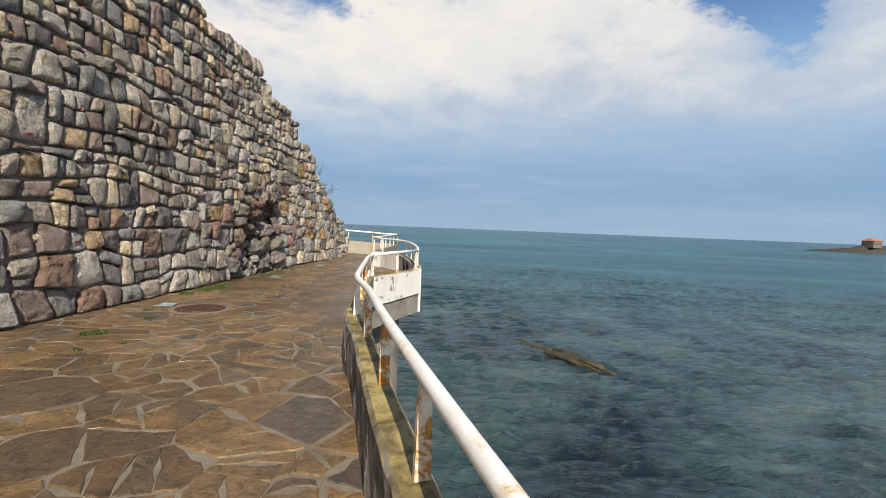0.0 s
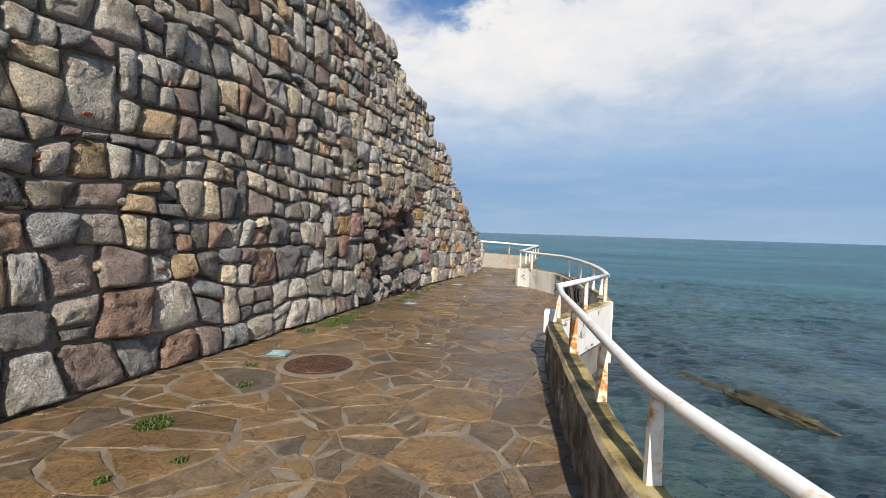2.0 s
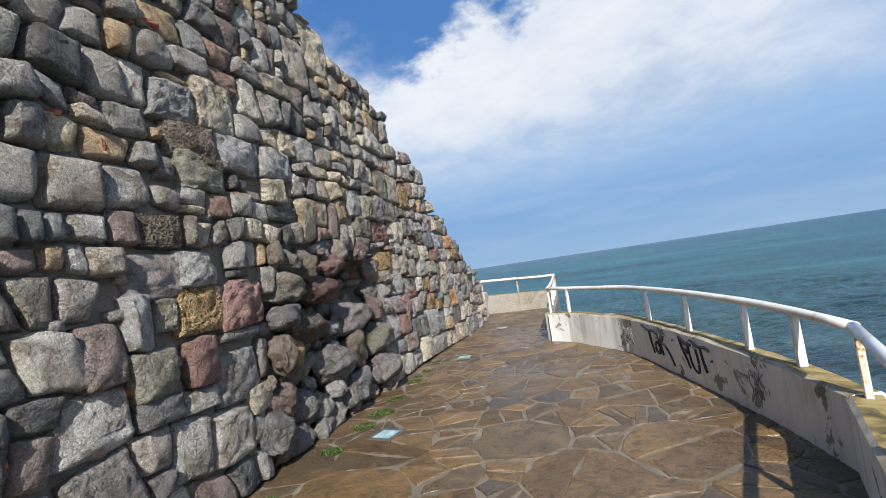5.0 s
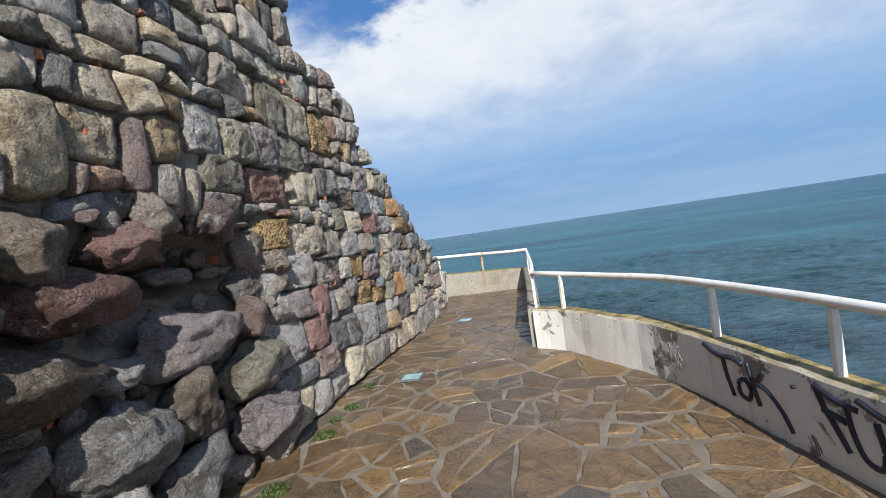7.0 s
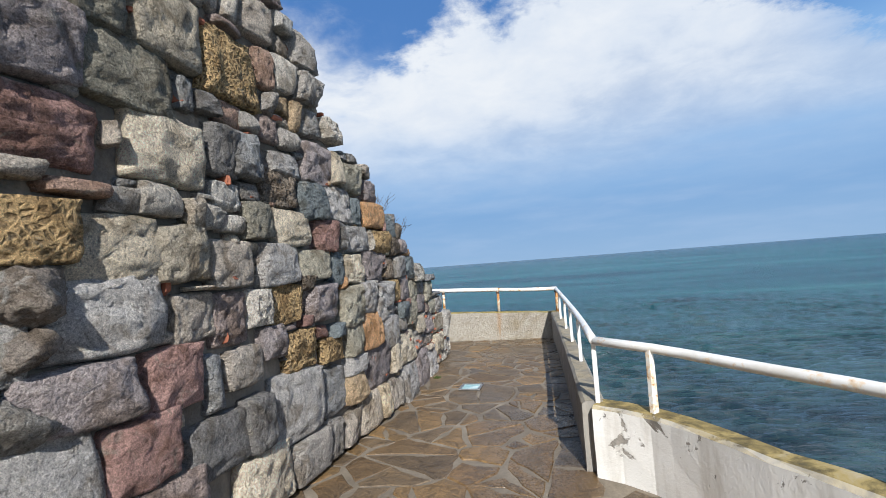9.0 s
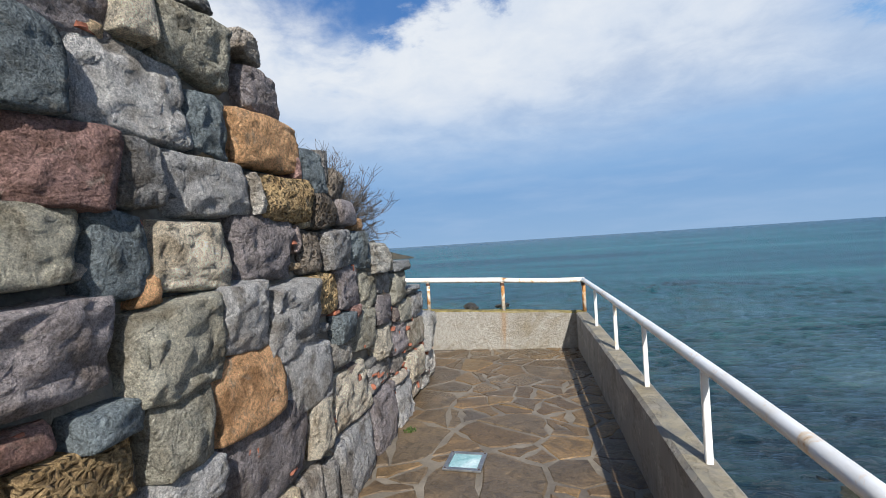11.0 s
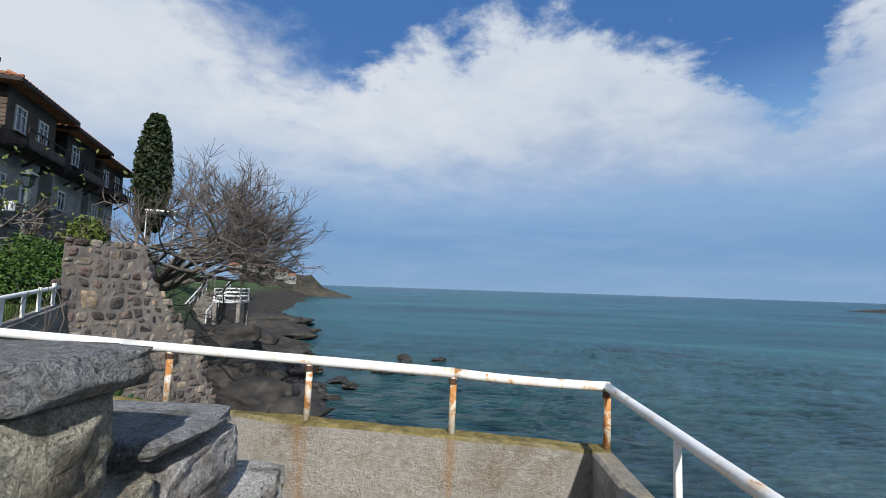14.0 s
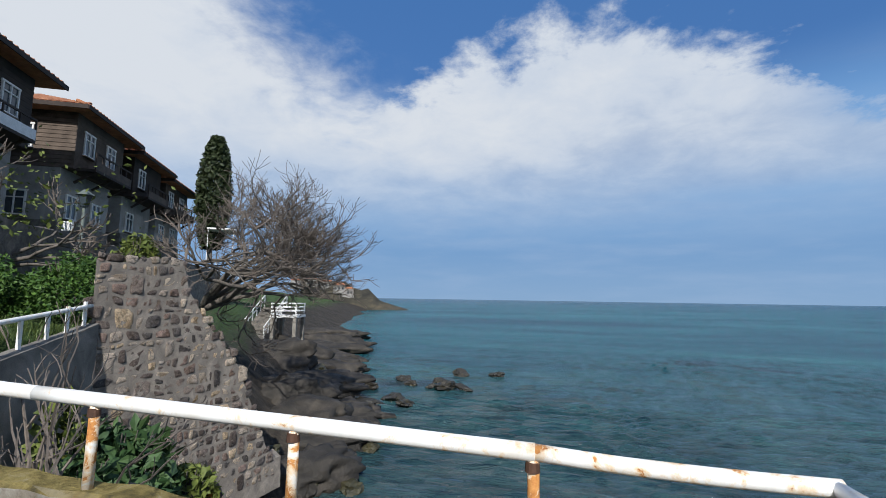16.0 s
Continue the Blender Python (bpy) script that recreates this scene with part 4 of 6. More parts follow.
# ---- masonry ----
def stone_grid(c, depth, n, rng, face, back=0.10, round_=0.45, lump=0.5):
    """One rough stone in the quad c (four (u, z) corners): rounded corners, a domed and knocked front, sides that run back into the wall. face(u, z, h) gives the place of a point h in front of the wall."""
    seed = Vector((rng.uniform(0, 99), rng.uniform(0, 99), rng.uniform(0, 99)))
    pw = rng.uniform(12.0, 30.0)
    cuts = [(rng.uniform(0.72, 1.2), rng.uniform(-0.30, 0.30), rng.uniform(-0.30, 0.30)) for _ in range(4)]
    size = max(0.08, min(math.dist(c[0], c[1]), math.dist(c[1], c[2])))
    verts, faces = [], []
    for j in range(n + 1):
        for i in range(n + 1):
            s, t = 2 * i / n - 1, 2 * j / n - 1
            s, t = math.copysign(abs(s) ** 0.66, s), math.copysign(abs(t) ** 0.66, t)
            ds, dt = s * math.sqrt(1 - t * t / 2), t * math.sqrt(1 - s * s / 2)
            a, b = s + (ds - s) * round_, t + (dt - t) * round_
            wob = noise.noise_vector(seed + Vector((a, b, 0)) * 1.4) * 0.10
            a, b = a + wob.x, b + wob.y
            p, q = (a + 1) / 2, (b + 1) / 2
            u = (c[0][0] * (1 - p) + c[1][0] * p) * (1 - q) + (c[3][0] * (1 - p) + c[2][0] * p) * q
            z = (c[0][1] * (1 - p) + c[1][1] * p) * (1 - q) + (c[3][1] * (1 - p) + c[2][1] * p) * q
            e = max(abs(s), abs(t))
            h = depth * min(1.25 * (1 - e ** pw), *(k0 + k1 * s + k2 * t for k0, k1, k2 in cuts)) - 0.015 * e ** 3
            h = max(h, -0.02) + lump * size * 0.24 * noise.fractal(seed + Vector((a, b, 0)) * 2.6, 0.6, 2.1, 5) * (1 - 0.6 * e ** 6)
            verts.append(face(u, z, h))
    w = n + 1
    faces = [(j * w + i, j * w + i + 1, (j + 1) * w + i + 1, (j + 1) * w + i) for j in range(n) for i in range(n)]
    rim = [i for i in range(w)] + [j * w + n for j in range(1, w)] + [n * w + i for i in range(n - 1, -1, -1)] + [j * w for j in range(n - 1, 0, -1)]
    o = len(verts)
    for r in rim:
        i, j = r % w, r // w
        p, q = i / n, j / n
        u = (c[0][0] * (1 - p) + c[1][0] * p) * (1 - q) + (c[3][0] * (1 - p) + c[2][0] * p) * q
        z = (c[0][1] * (1 - p) + c[1][1] * p) * (1 - q) + (c[3][1] * (1 - p) + c[2][1] * p) * q
        um, zm = (c[0][0] + c[2][0]) / 2, (c[0][1] + c[2][1]) / 2
        verts.append(face(u + (um - u) * 0.12, z + (zm - z) * 0.12, -back))
    m = len(rim)
    faces += [(rim[(i + 1) % m], rim[i], o + i, o + (i + 1) % m) for i in range(m)]
    return verts, faces


def courses(u0, u1, z0, z1, heights, rng, top, size, split=0.16):
    """The quads of rubble laid in wavering courses below top(u)."""
    levels, taken = [z0], {}
    while levels[-1] < z1:
        levels.append(levels[-1] + heights(levels[-1], rng))

    def level(i, u):
        return levels[i] + (0 if i == 0 else 0.13 * noise.noise(Vector((u * 0.6, i * 7.3, 0))) + 0.10 * noise.noise(Vector((u * 2.1, i * 3.1, 5))))

    for i in range(len(levels) - 1):
        u, slant = u0 + rng.uniform(-0.3, 0.0), 0.0
        while u < u1:
            jump = [b for a, b in taken.get(i, ()) if a - 0.02 <= u < b - 0.01]
            if jump:
                u, slant = max(jump), 0.0
                continue
            tall = 2 if rng.random() < 0.05 and i + 2 < len(levels) and levels[i + 2] - levels[i] < 0.52 else 1
            hh = levels[i + tall] - levels[i]
            v, nslant = u + min(0.46, hh * size(rng) / (1.5 if tall == 2 else 1.0)), rng.uniform(-0.2, 0.2) * hh
            ahead = [a for a, b in taken.get(i, ()) if a > u]
            if ahead and v > min(ahead) - 0.10:
                v, nslant = min(ahead), 0.0
            if tall == 2:
                nslant = 0.0
                taken.setdefault(i + 1, []).append((u, v))
            c = [(u - slant, level(i, u)), (v - nslant, level(i, v)), (v + nslant, level(i + tall, v)), (u + slant, level(i + tall, u))]
            mid, zt = (u + v) / 2, (c[2][1] + c[3][1]) / 2
            if zt - 0.45 * hh < top(mid) and v < u1 + 0.15:
                r = rng.random()
                if r < split * 1.6 and hh > 0.2 and tall == 1 and v - u < 1.0 * hh:
                    f = rng.uniform(0.35, 0.65)
                    a = (c[0][0] + (c[3][0] - c[0][0]) * f, c[0][1] + (c[3][1] - c[0][1]) * f)
                    b = (c[1][0] + (c[2][0] - c[1][0]) * f, c[1][1] + (c[2][1] - c[1][1]) * f + rng.uniform(-0.02, 0.02))
                    yield [c[0], c[1], b, a], hh * f
                    yield [a, b, c[2], c[3]], hh * (1 - f)
                else:
                    yield c, hh
            u, slant = v, nslant


def shrink(c, g):
    um, zm = sum(p[0] for p in c) / 4, sum(p[1] for p in c) / 4
    out = []
    for u, z in c:
        du, dz = u - um, z - zm
        out.append((u - math.copysign(min(g, abs(du) * 0.5), du), z - math.copysign(min(g, abs(dz) * 0.5), dz)))
    return out


# ---- the old stone wall ----
SKYLINE = [(-4, 5.4), (9, 5.3), (10.9, 5.05), (12.0, 4.95), (13.7, 5.02), (13.85, 4.55), (14.95, 4.48), (15.3, 4.28), (15.95, 4.1), (16.2, 3.78), (16.6, 3.65), (17.1, 3.4), (17.4, 3.05), (17.65, 2.8), (18.1, 2.58),
           (18.35, 2.42), (18.73, 2.12), (18.81, 2.04), (19.05, 2.0), (19.11, 1.86), (19.21, 1.76), (19.37, 1.68), (19.43, 1.56), (19.89, 1.55), (19.95, 1.34), (20.31, 1.28), (20.39, 1.10), (20.98, 1.02), (21.08, 0.86), (21.38, 0.80)]
WALL_END = 21.3


def robbed(y, z):
    """Where the facing has fallen out and the boulders of the filling stand bare."""
    return math.exp(-((y - 13.45 - 0.25 * z) / 1.30) ** 4 - ((z - 0.80) / 1.02) ** 4)


def wall_x(y, z):
    """The mortar face: nearly straight, a little battered, hollowed out at one place near its foot."""
    x = lerp_table([(0, -4.36), (16.5, -4.37), (18.5, -4.22), (22, -4.24)], y) - 0.02 * z
    x -= 0.20 * robbed(y, z)
    x -= 0.40 * math.exp(-((y - 14.15) / 0.55) ** 4 - ((z - 1.45) / 0.30) ** 4)
    return x


def wall_point(u, z, h):
    return (wall_x(u, z) + h - 0.03, u, z)


wall = tagged(new("wall_left"), "tall old wall of grey and brown rubble stones, ruined along its top", "stone wall", kind="structure")


def build_wall_core():
    ys = [-4 + 0.5 * i for i in range(17)] + [4.6 + 0.15 * i for i in range(112)]
    ys = [y for y in ys if y < WALL_END - 0.12] + [WALL_END - 0.12]
    verts, faces = [], []
    rows = 24
    for y in ys:
        t = min(lerp_table(SKYLINE, y), lerp_table(SKYLINE, y + 0.15), lerp_table(SKYLINE, y - 0.15)) - 0.22
        for i in range(rows + 1):
            z = -0.1 + (t + 0.1) * i / rows
            verts.append((wall_x(y, z) - 0.060 + 0.03 * noise.noise(Vector((y, z, 0)) * 5), y, z))
        verts += [(-4.85, y, t + 0.03), (-5.3, y, t - 0.02), (-5.4, y, -4)]
    n = rows + 4
    for j in range(len(ys) - 1):
        faces += [(j * n + i, j * n + i + 1, (j + 1) * n + i + 1, (j + 1) * n + i) for i in range(n - 1)]
    faces.append(tuple(range(n)))
    faces.append(tuple((len(ys) - 1) * n + i for i in range(n))[::-1])
    ob = mesh_object("core", verts, faces, M_MORTAR, wall, "dark recessed mortar")
    b = bmesh.new()
    b.from_mesh(ob.data)
    bmesh.ops.recalc_face_normals(b, faces=b.faces[:])
    b.to_mesh(ob.data)
    b.free()


build_wall_core()


def wall_heights(z, rng):
    if z < 0.9:
        return rng.uniform(0.32, 0.43)
    if z < 1.6:
        return rng.uniform(0.25, 0.34)
    return rng.uniform(0.19, 0.31)


# the stones by which the wall is known, (along, up, width, height): at its end, along its middle, and in the bare filling
END_GREY = [(16.59, 1.58, 0.45, 0.29), (16.79, 2.30, 0.34, 0.17), (17.49, 1.78, 0.19, 0.24), (17.50, 2.09, 0.45, 0.33), (17.58, 0.67, 0.32, 0.16), (17.83, 1.79, 0.48, 0.26), (17.93, 1.23, 0.28, 0.31), (18.29, 1.15, 0.44, 0.39), (18.42, 0.83, 0.5, 0.33), (18.84, 1.50, 0.35, 0.27), (18.89, 0.17, 0.56, 0.38), (19.71, 1.22, 0.33, 0.2), (19.98, 0.13, 0.5, 0.41), (20.72, 0.90, 0.46, 0.24)]
END_BROWN = [(16.69, 2.10, 0.38, 0.28), (16.90, 1.42, 0.14, 0.12), (18.54, 1.49, 0.2, 0.22), (18.69, 1.73, 0.29, 0.21), (18.93, 1.90, 0.26, 0.2)]
END_PURPLE = [(16.51, 1.05, 0.26, 0.22), (17.14, 1.25, 0.46, 0.32), (17.22, 2.39, 0.44, 0.36), (18.06, 0.57, 0.62, 0.43), (18.14, 1.52, 0.46, 0.32), (18.22, 2.29, 0.29, 0.2), (19.01, 1.23, 0.36, 0.28), (19.02, 1.73, 0.34, 0.18), (19.45, 0.18, 0.54, 0.46), (19.68, 1.00, 0.42, 0.25), (20.04, 0.69, 0.5, 0.27)]
END_CREAM = [(16.82, 1.82, 0.44, 0.27), (17.51, 2.39, 0.15, 0.28), (17.69, 1.52, 0.36, 0.28), (18.50, 0.53, 0.22, 0.28), (18.95, 0.55, 0.58, 0.4), (19.61, 0.75, 0.37, 0.24), (20.53, 0.33, 0.56, 0.28), (20.61, 0.63, 0.56, 0.28)]
END_OLIVE = [(16.43, 1.85, 0.28, 0.23), (17.04, 1.55, 0.44, 0.23), (17.57, 0.88, 0.26, 0.28), (17.57, 1.18, 0.42, 0.34), (17.80, 2.35, 0.4, 0.28), (19.25, 0.92, 0.37, 0.26), (19.36, 1.18, 0.37, 0.28), (20.11, 1.13, 0.42, 0.28), (20.24, 0.90, 0.4, 0.2)]
END_BLUE = [(17.08, 2.06, 0.38, 0.31), (17.31, 1.01, 0.22, 0.11), (17.39, 1.52, 0.21, 0.29), (17.83, 2.05, 0.2, 0.28), (18.57, 1.95, 0.31, 0.27), (19.20, 1.48, 0.37, 0.27), (18.89, 1.00, 0.26, 0.16)]
END_ORANGE = [(17.91, 0.91, 0.46, 0.33), (18.20, 2.02, 0.46, 0.26), (19.28, 1.67, 0.14, 0.1), (17.49, 1.39, 0.08, 0.11)]
END_RED = [(16.89, 1.14, 0.06, 0.08), (17.09, 1.03, 0.21, 0.1), (17.23, 1.79, 0.33, 0.25), (19.11, 1.07, 0.16, 0.07), (18.43, 1.95, 0.07, 0.12)]
END_OCHRE = [(16.67, 1.29, 0.38, 0.28), (16.79, 0.94, 0.36, 0.3), (17.23, 0.87, 0.38, 0.22), (18.34, 1.77, 0.42, 0.25), (18.66, 1.25, 0.31, 0.26)]
END_SLAB = [(19.65, 1.41, 0.54, 0.23)]
MID_OCHRE = [(11.65, 1.42, 0.43, 0.36), (16.26, 2.81, 0.53, 0.46), (15.04, 1.72, 0.41, 0.28)]
MID_CREAM = [(12.01, 2.98, 0.4, 0.44), (12.19, 0.64, 0.34, 0.23), (12.66, 2.39, 0.35, 0.24), (13.88, 4.3, 0.55, 0.62), (15.77, 2.85, 0.52, 0.44), (15.72, 2.16, 0.55, 0.35), (15.4, 1.66, 0.43, 0.29), (15.75, 1.62, 0.37, 0.29), (16.32, 0.23, 0.55, 0.39)]
MID_PURPLE = [(11.28, 1.66, 0.39, 0.32), (15.12, 2.46, 0.44, 0.34), (15.23, 1.07, 0.55, 0.26)]
MID_RED = [(12.07, 1.42, 0.55, 0.38), (11.56, 1.06, 0.28, 0.35), (15.1, 2.13, 0.55, 0.29), (15.49, 0.76, 0.38, 0.34), (15.68, 1.02, 0.37, 0.3)]
MID_BROWN = [(11.4, 1.97, 0.34, 0.25), (11.72, 2.65, 0.43, 0.31), (14.92, 1.52, 0.33, 0.24)]
MID_GREY = [(11.65, 1.7, 0.35, 0.27), (11.93, 0.86, 0.48, 0.39), (11.14, 1.38, 0.2, 0.34), (12.19, 2.64, 0.52, 0.35), (11.61, 2.91, 0.38, 0.31), (12.74, 2.65, 0.44, 0.32), (14.38, 2.47, 0.37, 0.4), (15.41, 1.36, 0.55, 0.36), (14.92, 1.29, 0.31, 0.26), (15.04, 0.78, 0.55, 0.43), (16.7, 0.58, 0.55, 0.48)]
MID_OLIVE = [(11.34, 1.41, 0.16, 0.24), (11.21, 1.05, 0.32, 0.27), (11.81, 2.43, 0.53, 0.27), (14.72, 2.45, 0.36, 0.31), (15.33, 2.86, 0.4, 0.51), (14.52, 2.18, 0.47, 0.29), (15.54, 2.47, 0.55, 0.33)]
FILL_BROWN = [(12.49, 1.78, 0.16, 0.24), (13.08, 1.69, 0.34, 0.34), (13.97, 1.63, 0.43, 0.15), (13.01, 1.1, 0.7, 0.36), (13.97, 0.65, 0.57, 0.44), (12.39, 0.94, 0.25, 0.32)]
FILL_OLIVE = [(12.73, 1.71, 0.31, 0.22), (12.66, 1.46, 0.48, 0.28), (14.61, 0.71, 0.6, 0.37)]
FILL_RED = [(13.56, 1.68, 0.39, 0.25), (13.29, 1.41, 0.58, 0.33)]
FILL_PURPLE = [(14.02, 1.08, 0.75, 0.36), (12.51, 1.23, 0.38, 0.25), (14.53, 0.32, 0.62, 0.31)]
FILL_GREY = [(14.27, 1.48, 0.39, 0.15), (13.5, 1.0, 0.28, 0.16), (13.4, 0.65, 0.52, 0.42), (13.84, 0.26, 0.59, 0.35), (13.39, 0.36, 0.26, 0.18)]
FILL_OCHRE = [(12.69, 0.88, 0.25, 0.24)]

KNOWN_STONES = {"grey": END_GREY + MID_GREY, "brown": END_BROWN + MID_BROWN, "purple": END_PURPLE + MID_PURPLE, "cream": END_CREAM + MID_CREAM, "olive": END_OLIVE + MID_OLIVE, "blue": END_BLUE, "orange": END_ORANGE, "red": END_RED + MID_RED, "ochre": END_OCHRE + MID_OCHRE, "slab": END_SLAB}
KNOWN_FILLING = {"brown": FILL_BROWN, "olive": FILL_OLIVE, "red": FILL_RED, "purple": FILL_PURPLE, "grey": FILL_GREY, "ochre": FILL_OCHRE}
KNOWN_TONES = {"grey": (0.54, 0.51, 0.48), "brown": (0.36, 0.295, 0.23), "purple": (0.43, 0.37, 0.355), "cream": (0.74, 0.64, 0.49), "olive": (0.47, 0.43, 0.335), "blue": (0.245, 0.275, 0.28), "orange": (0.70, 0.41, 0.21), "red": (0.45, 0.275, 0.235), "ochre": (0.62, 0.43, 0.215), "slab": (0.86, 0.79, 0.67)}


def boulder(y, z, r, ry, rz, mat, rng, out, turn):
    """One rounded, knocked boulder of the filling."""
    bm = bmesh.new()
    bmesh.ops.create_icosphere(bm, subdivisions=4 if ry > 0.12 else 3, radius=1)
    s = Vector((rng.uniform(0, 99), rng.uniform(0, 99), rng.uniform(0, 99)))
    planes = [(Vector((rng.gauss(0, 1), rng.gauss(0, 1), rng.gauss(0, 1))).normalized(), rng.uniform(0.60, 0.86)) for _ in range(14)]
    for v in bm.verts:
        d = v.co.normalized()
        k = min([1.0] + [c / max(0.01, d.dot(n)) for n, c in planes if d.dot(n) > 0.3])
        k += 0.14 * noise.fractal(d * 1.8 + s, 0.7, 2.1, 4) + 0.035 * noise.noise(d * 9 + s)
        v.co = Vector((d.x * r * 0.5, d.y * ry, d.z * rz)) * k
    bmesh.ops.transform(bm, matrix=Matrix.Translation((wall_x(y, z) + out, y, max(z, rz * 0.5))) @ turn, verts=bm.verts[:])
    part("boulder", bm, mat, wall, smooth=True)


def build_boulders(rng):
    """The bare boulders of the filling, dark, rounded, of all sizes, with deep gaps between."""
    laid = []
    for kind, rows in KNOWN_FILLING.items():
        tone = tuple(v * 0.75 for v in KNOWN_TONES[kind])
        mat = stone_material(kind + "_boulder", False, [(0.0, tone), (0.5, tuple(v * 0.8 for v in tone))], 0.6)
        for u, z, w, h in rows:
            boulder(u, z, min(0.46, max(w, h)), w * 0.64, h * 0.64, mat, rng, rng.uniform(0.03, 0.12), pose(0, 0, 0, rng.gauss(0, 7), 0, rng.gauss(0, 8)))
            laid += [(u - w * 0.25, z, max(0.6 * w, h)), (u + w * 0.25, z, max(0.6 * w, h))]
    for r, tries in ((0.34, 300), (0.26, 900), (0.16, 1600), (0.11, 1600)):
        for _ in range(tries):
            y, z = rng.uniform(11.8, 15.4), rng.uniform(0.05, 1.95)
            if robbed(y, z) > 0.30 and math.hypot((y - 14.15) / 0.45, (z - 1.45) / 0.22) > 1.0 and all(math.hypot(y - b, (z - c) * 1.25) > 0.5 * (r + q) for b, c, q in laid):
                laid.append((y, z, r))
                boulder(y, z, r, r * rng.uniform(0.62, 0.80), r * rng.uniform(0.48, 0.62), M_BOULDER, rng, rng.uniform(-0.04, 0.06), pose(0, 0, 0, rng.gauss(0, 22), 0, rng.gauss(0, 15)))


def clear_of_known(c):
    """The quad c cut back from the known stones, or None where too little of it is left."""
    u0, u1 = min(c[0][0], c[3][0]), max(c[1][0], c[2][0])
    z0, z1 = (c[0][1] + c[1][1]) / 2, (c[2][1] + c[3][1]) / 2
    cut = False
    for rows in KNOWN_STONES.values():
        for u, z, w, h in rows:
            a0, a1, b0, b1 = u - w / 2, u + w / 2, z - h / 2, z + h / 2
            du, dz = min(u1, a1) - max(u0, a0), min(z1, b1) - max(z0, b0)
            if du <= 0.012 or dz <= 0.012:
                continue
            cut = True
            if du < dz:
                u0, u1 = (a1, u1) if u0 + u1 > 2 * u else (u0, a0)
            else:
                z0, z1 = (b1, z1) if z0 + z1 > 2 * z else (z0, b0)
            if u1 - u0 < 0.06 or z1 - z0 < 0.05:
                return None
    return [(u0, z0), (u1, z0), (u1, z1), (u0, z1)] if cut else c


def build_known_stones():
    rng = random.Random(52)
    for kind, rows in KNOWN_STONES.items():
        tone = KNOWN_TONES[kind]
        mat = stone_material(kind + "_rock", False, [(0.0, tone), (0.5, tuple(v * 0.88 for v in tone))], porous=kind in ("ochre", "brown"), layered=kind == "slab")
        for u, z, w, h in rows:
            a, b = w / 2 + 0.004, h / 2 + 0.004
            q = [(u + i * a + rng.uniform(-0.10, 0.10) * w, z + j * b + rng.uniform(-0.08, 0.08) * h) for i, j in ((-1, -1), (1, -1), (1, 1), (-1, 1))]
            top = z + h > lerp_table(SKYLINE, u) - 0.1
            n = 18 if w * h > 0.03 else 10
            v, f = stone_grid(q, rng.uniform(0.05, 0.12), n, rng, wall_point, 0.42 if top else 0.14, rng.uniform(0.04, 0.30), rng.uniform(0.16, 0.32))
            mesh_object("stone", v, f, mat, wall, smooth=True)


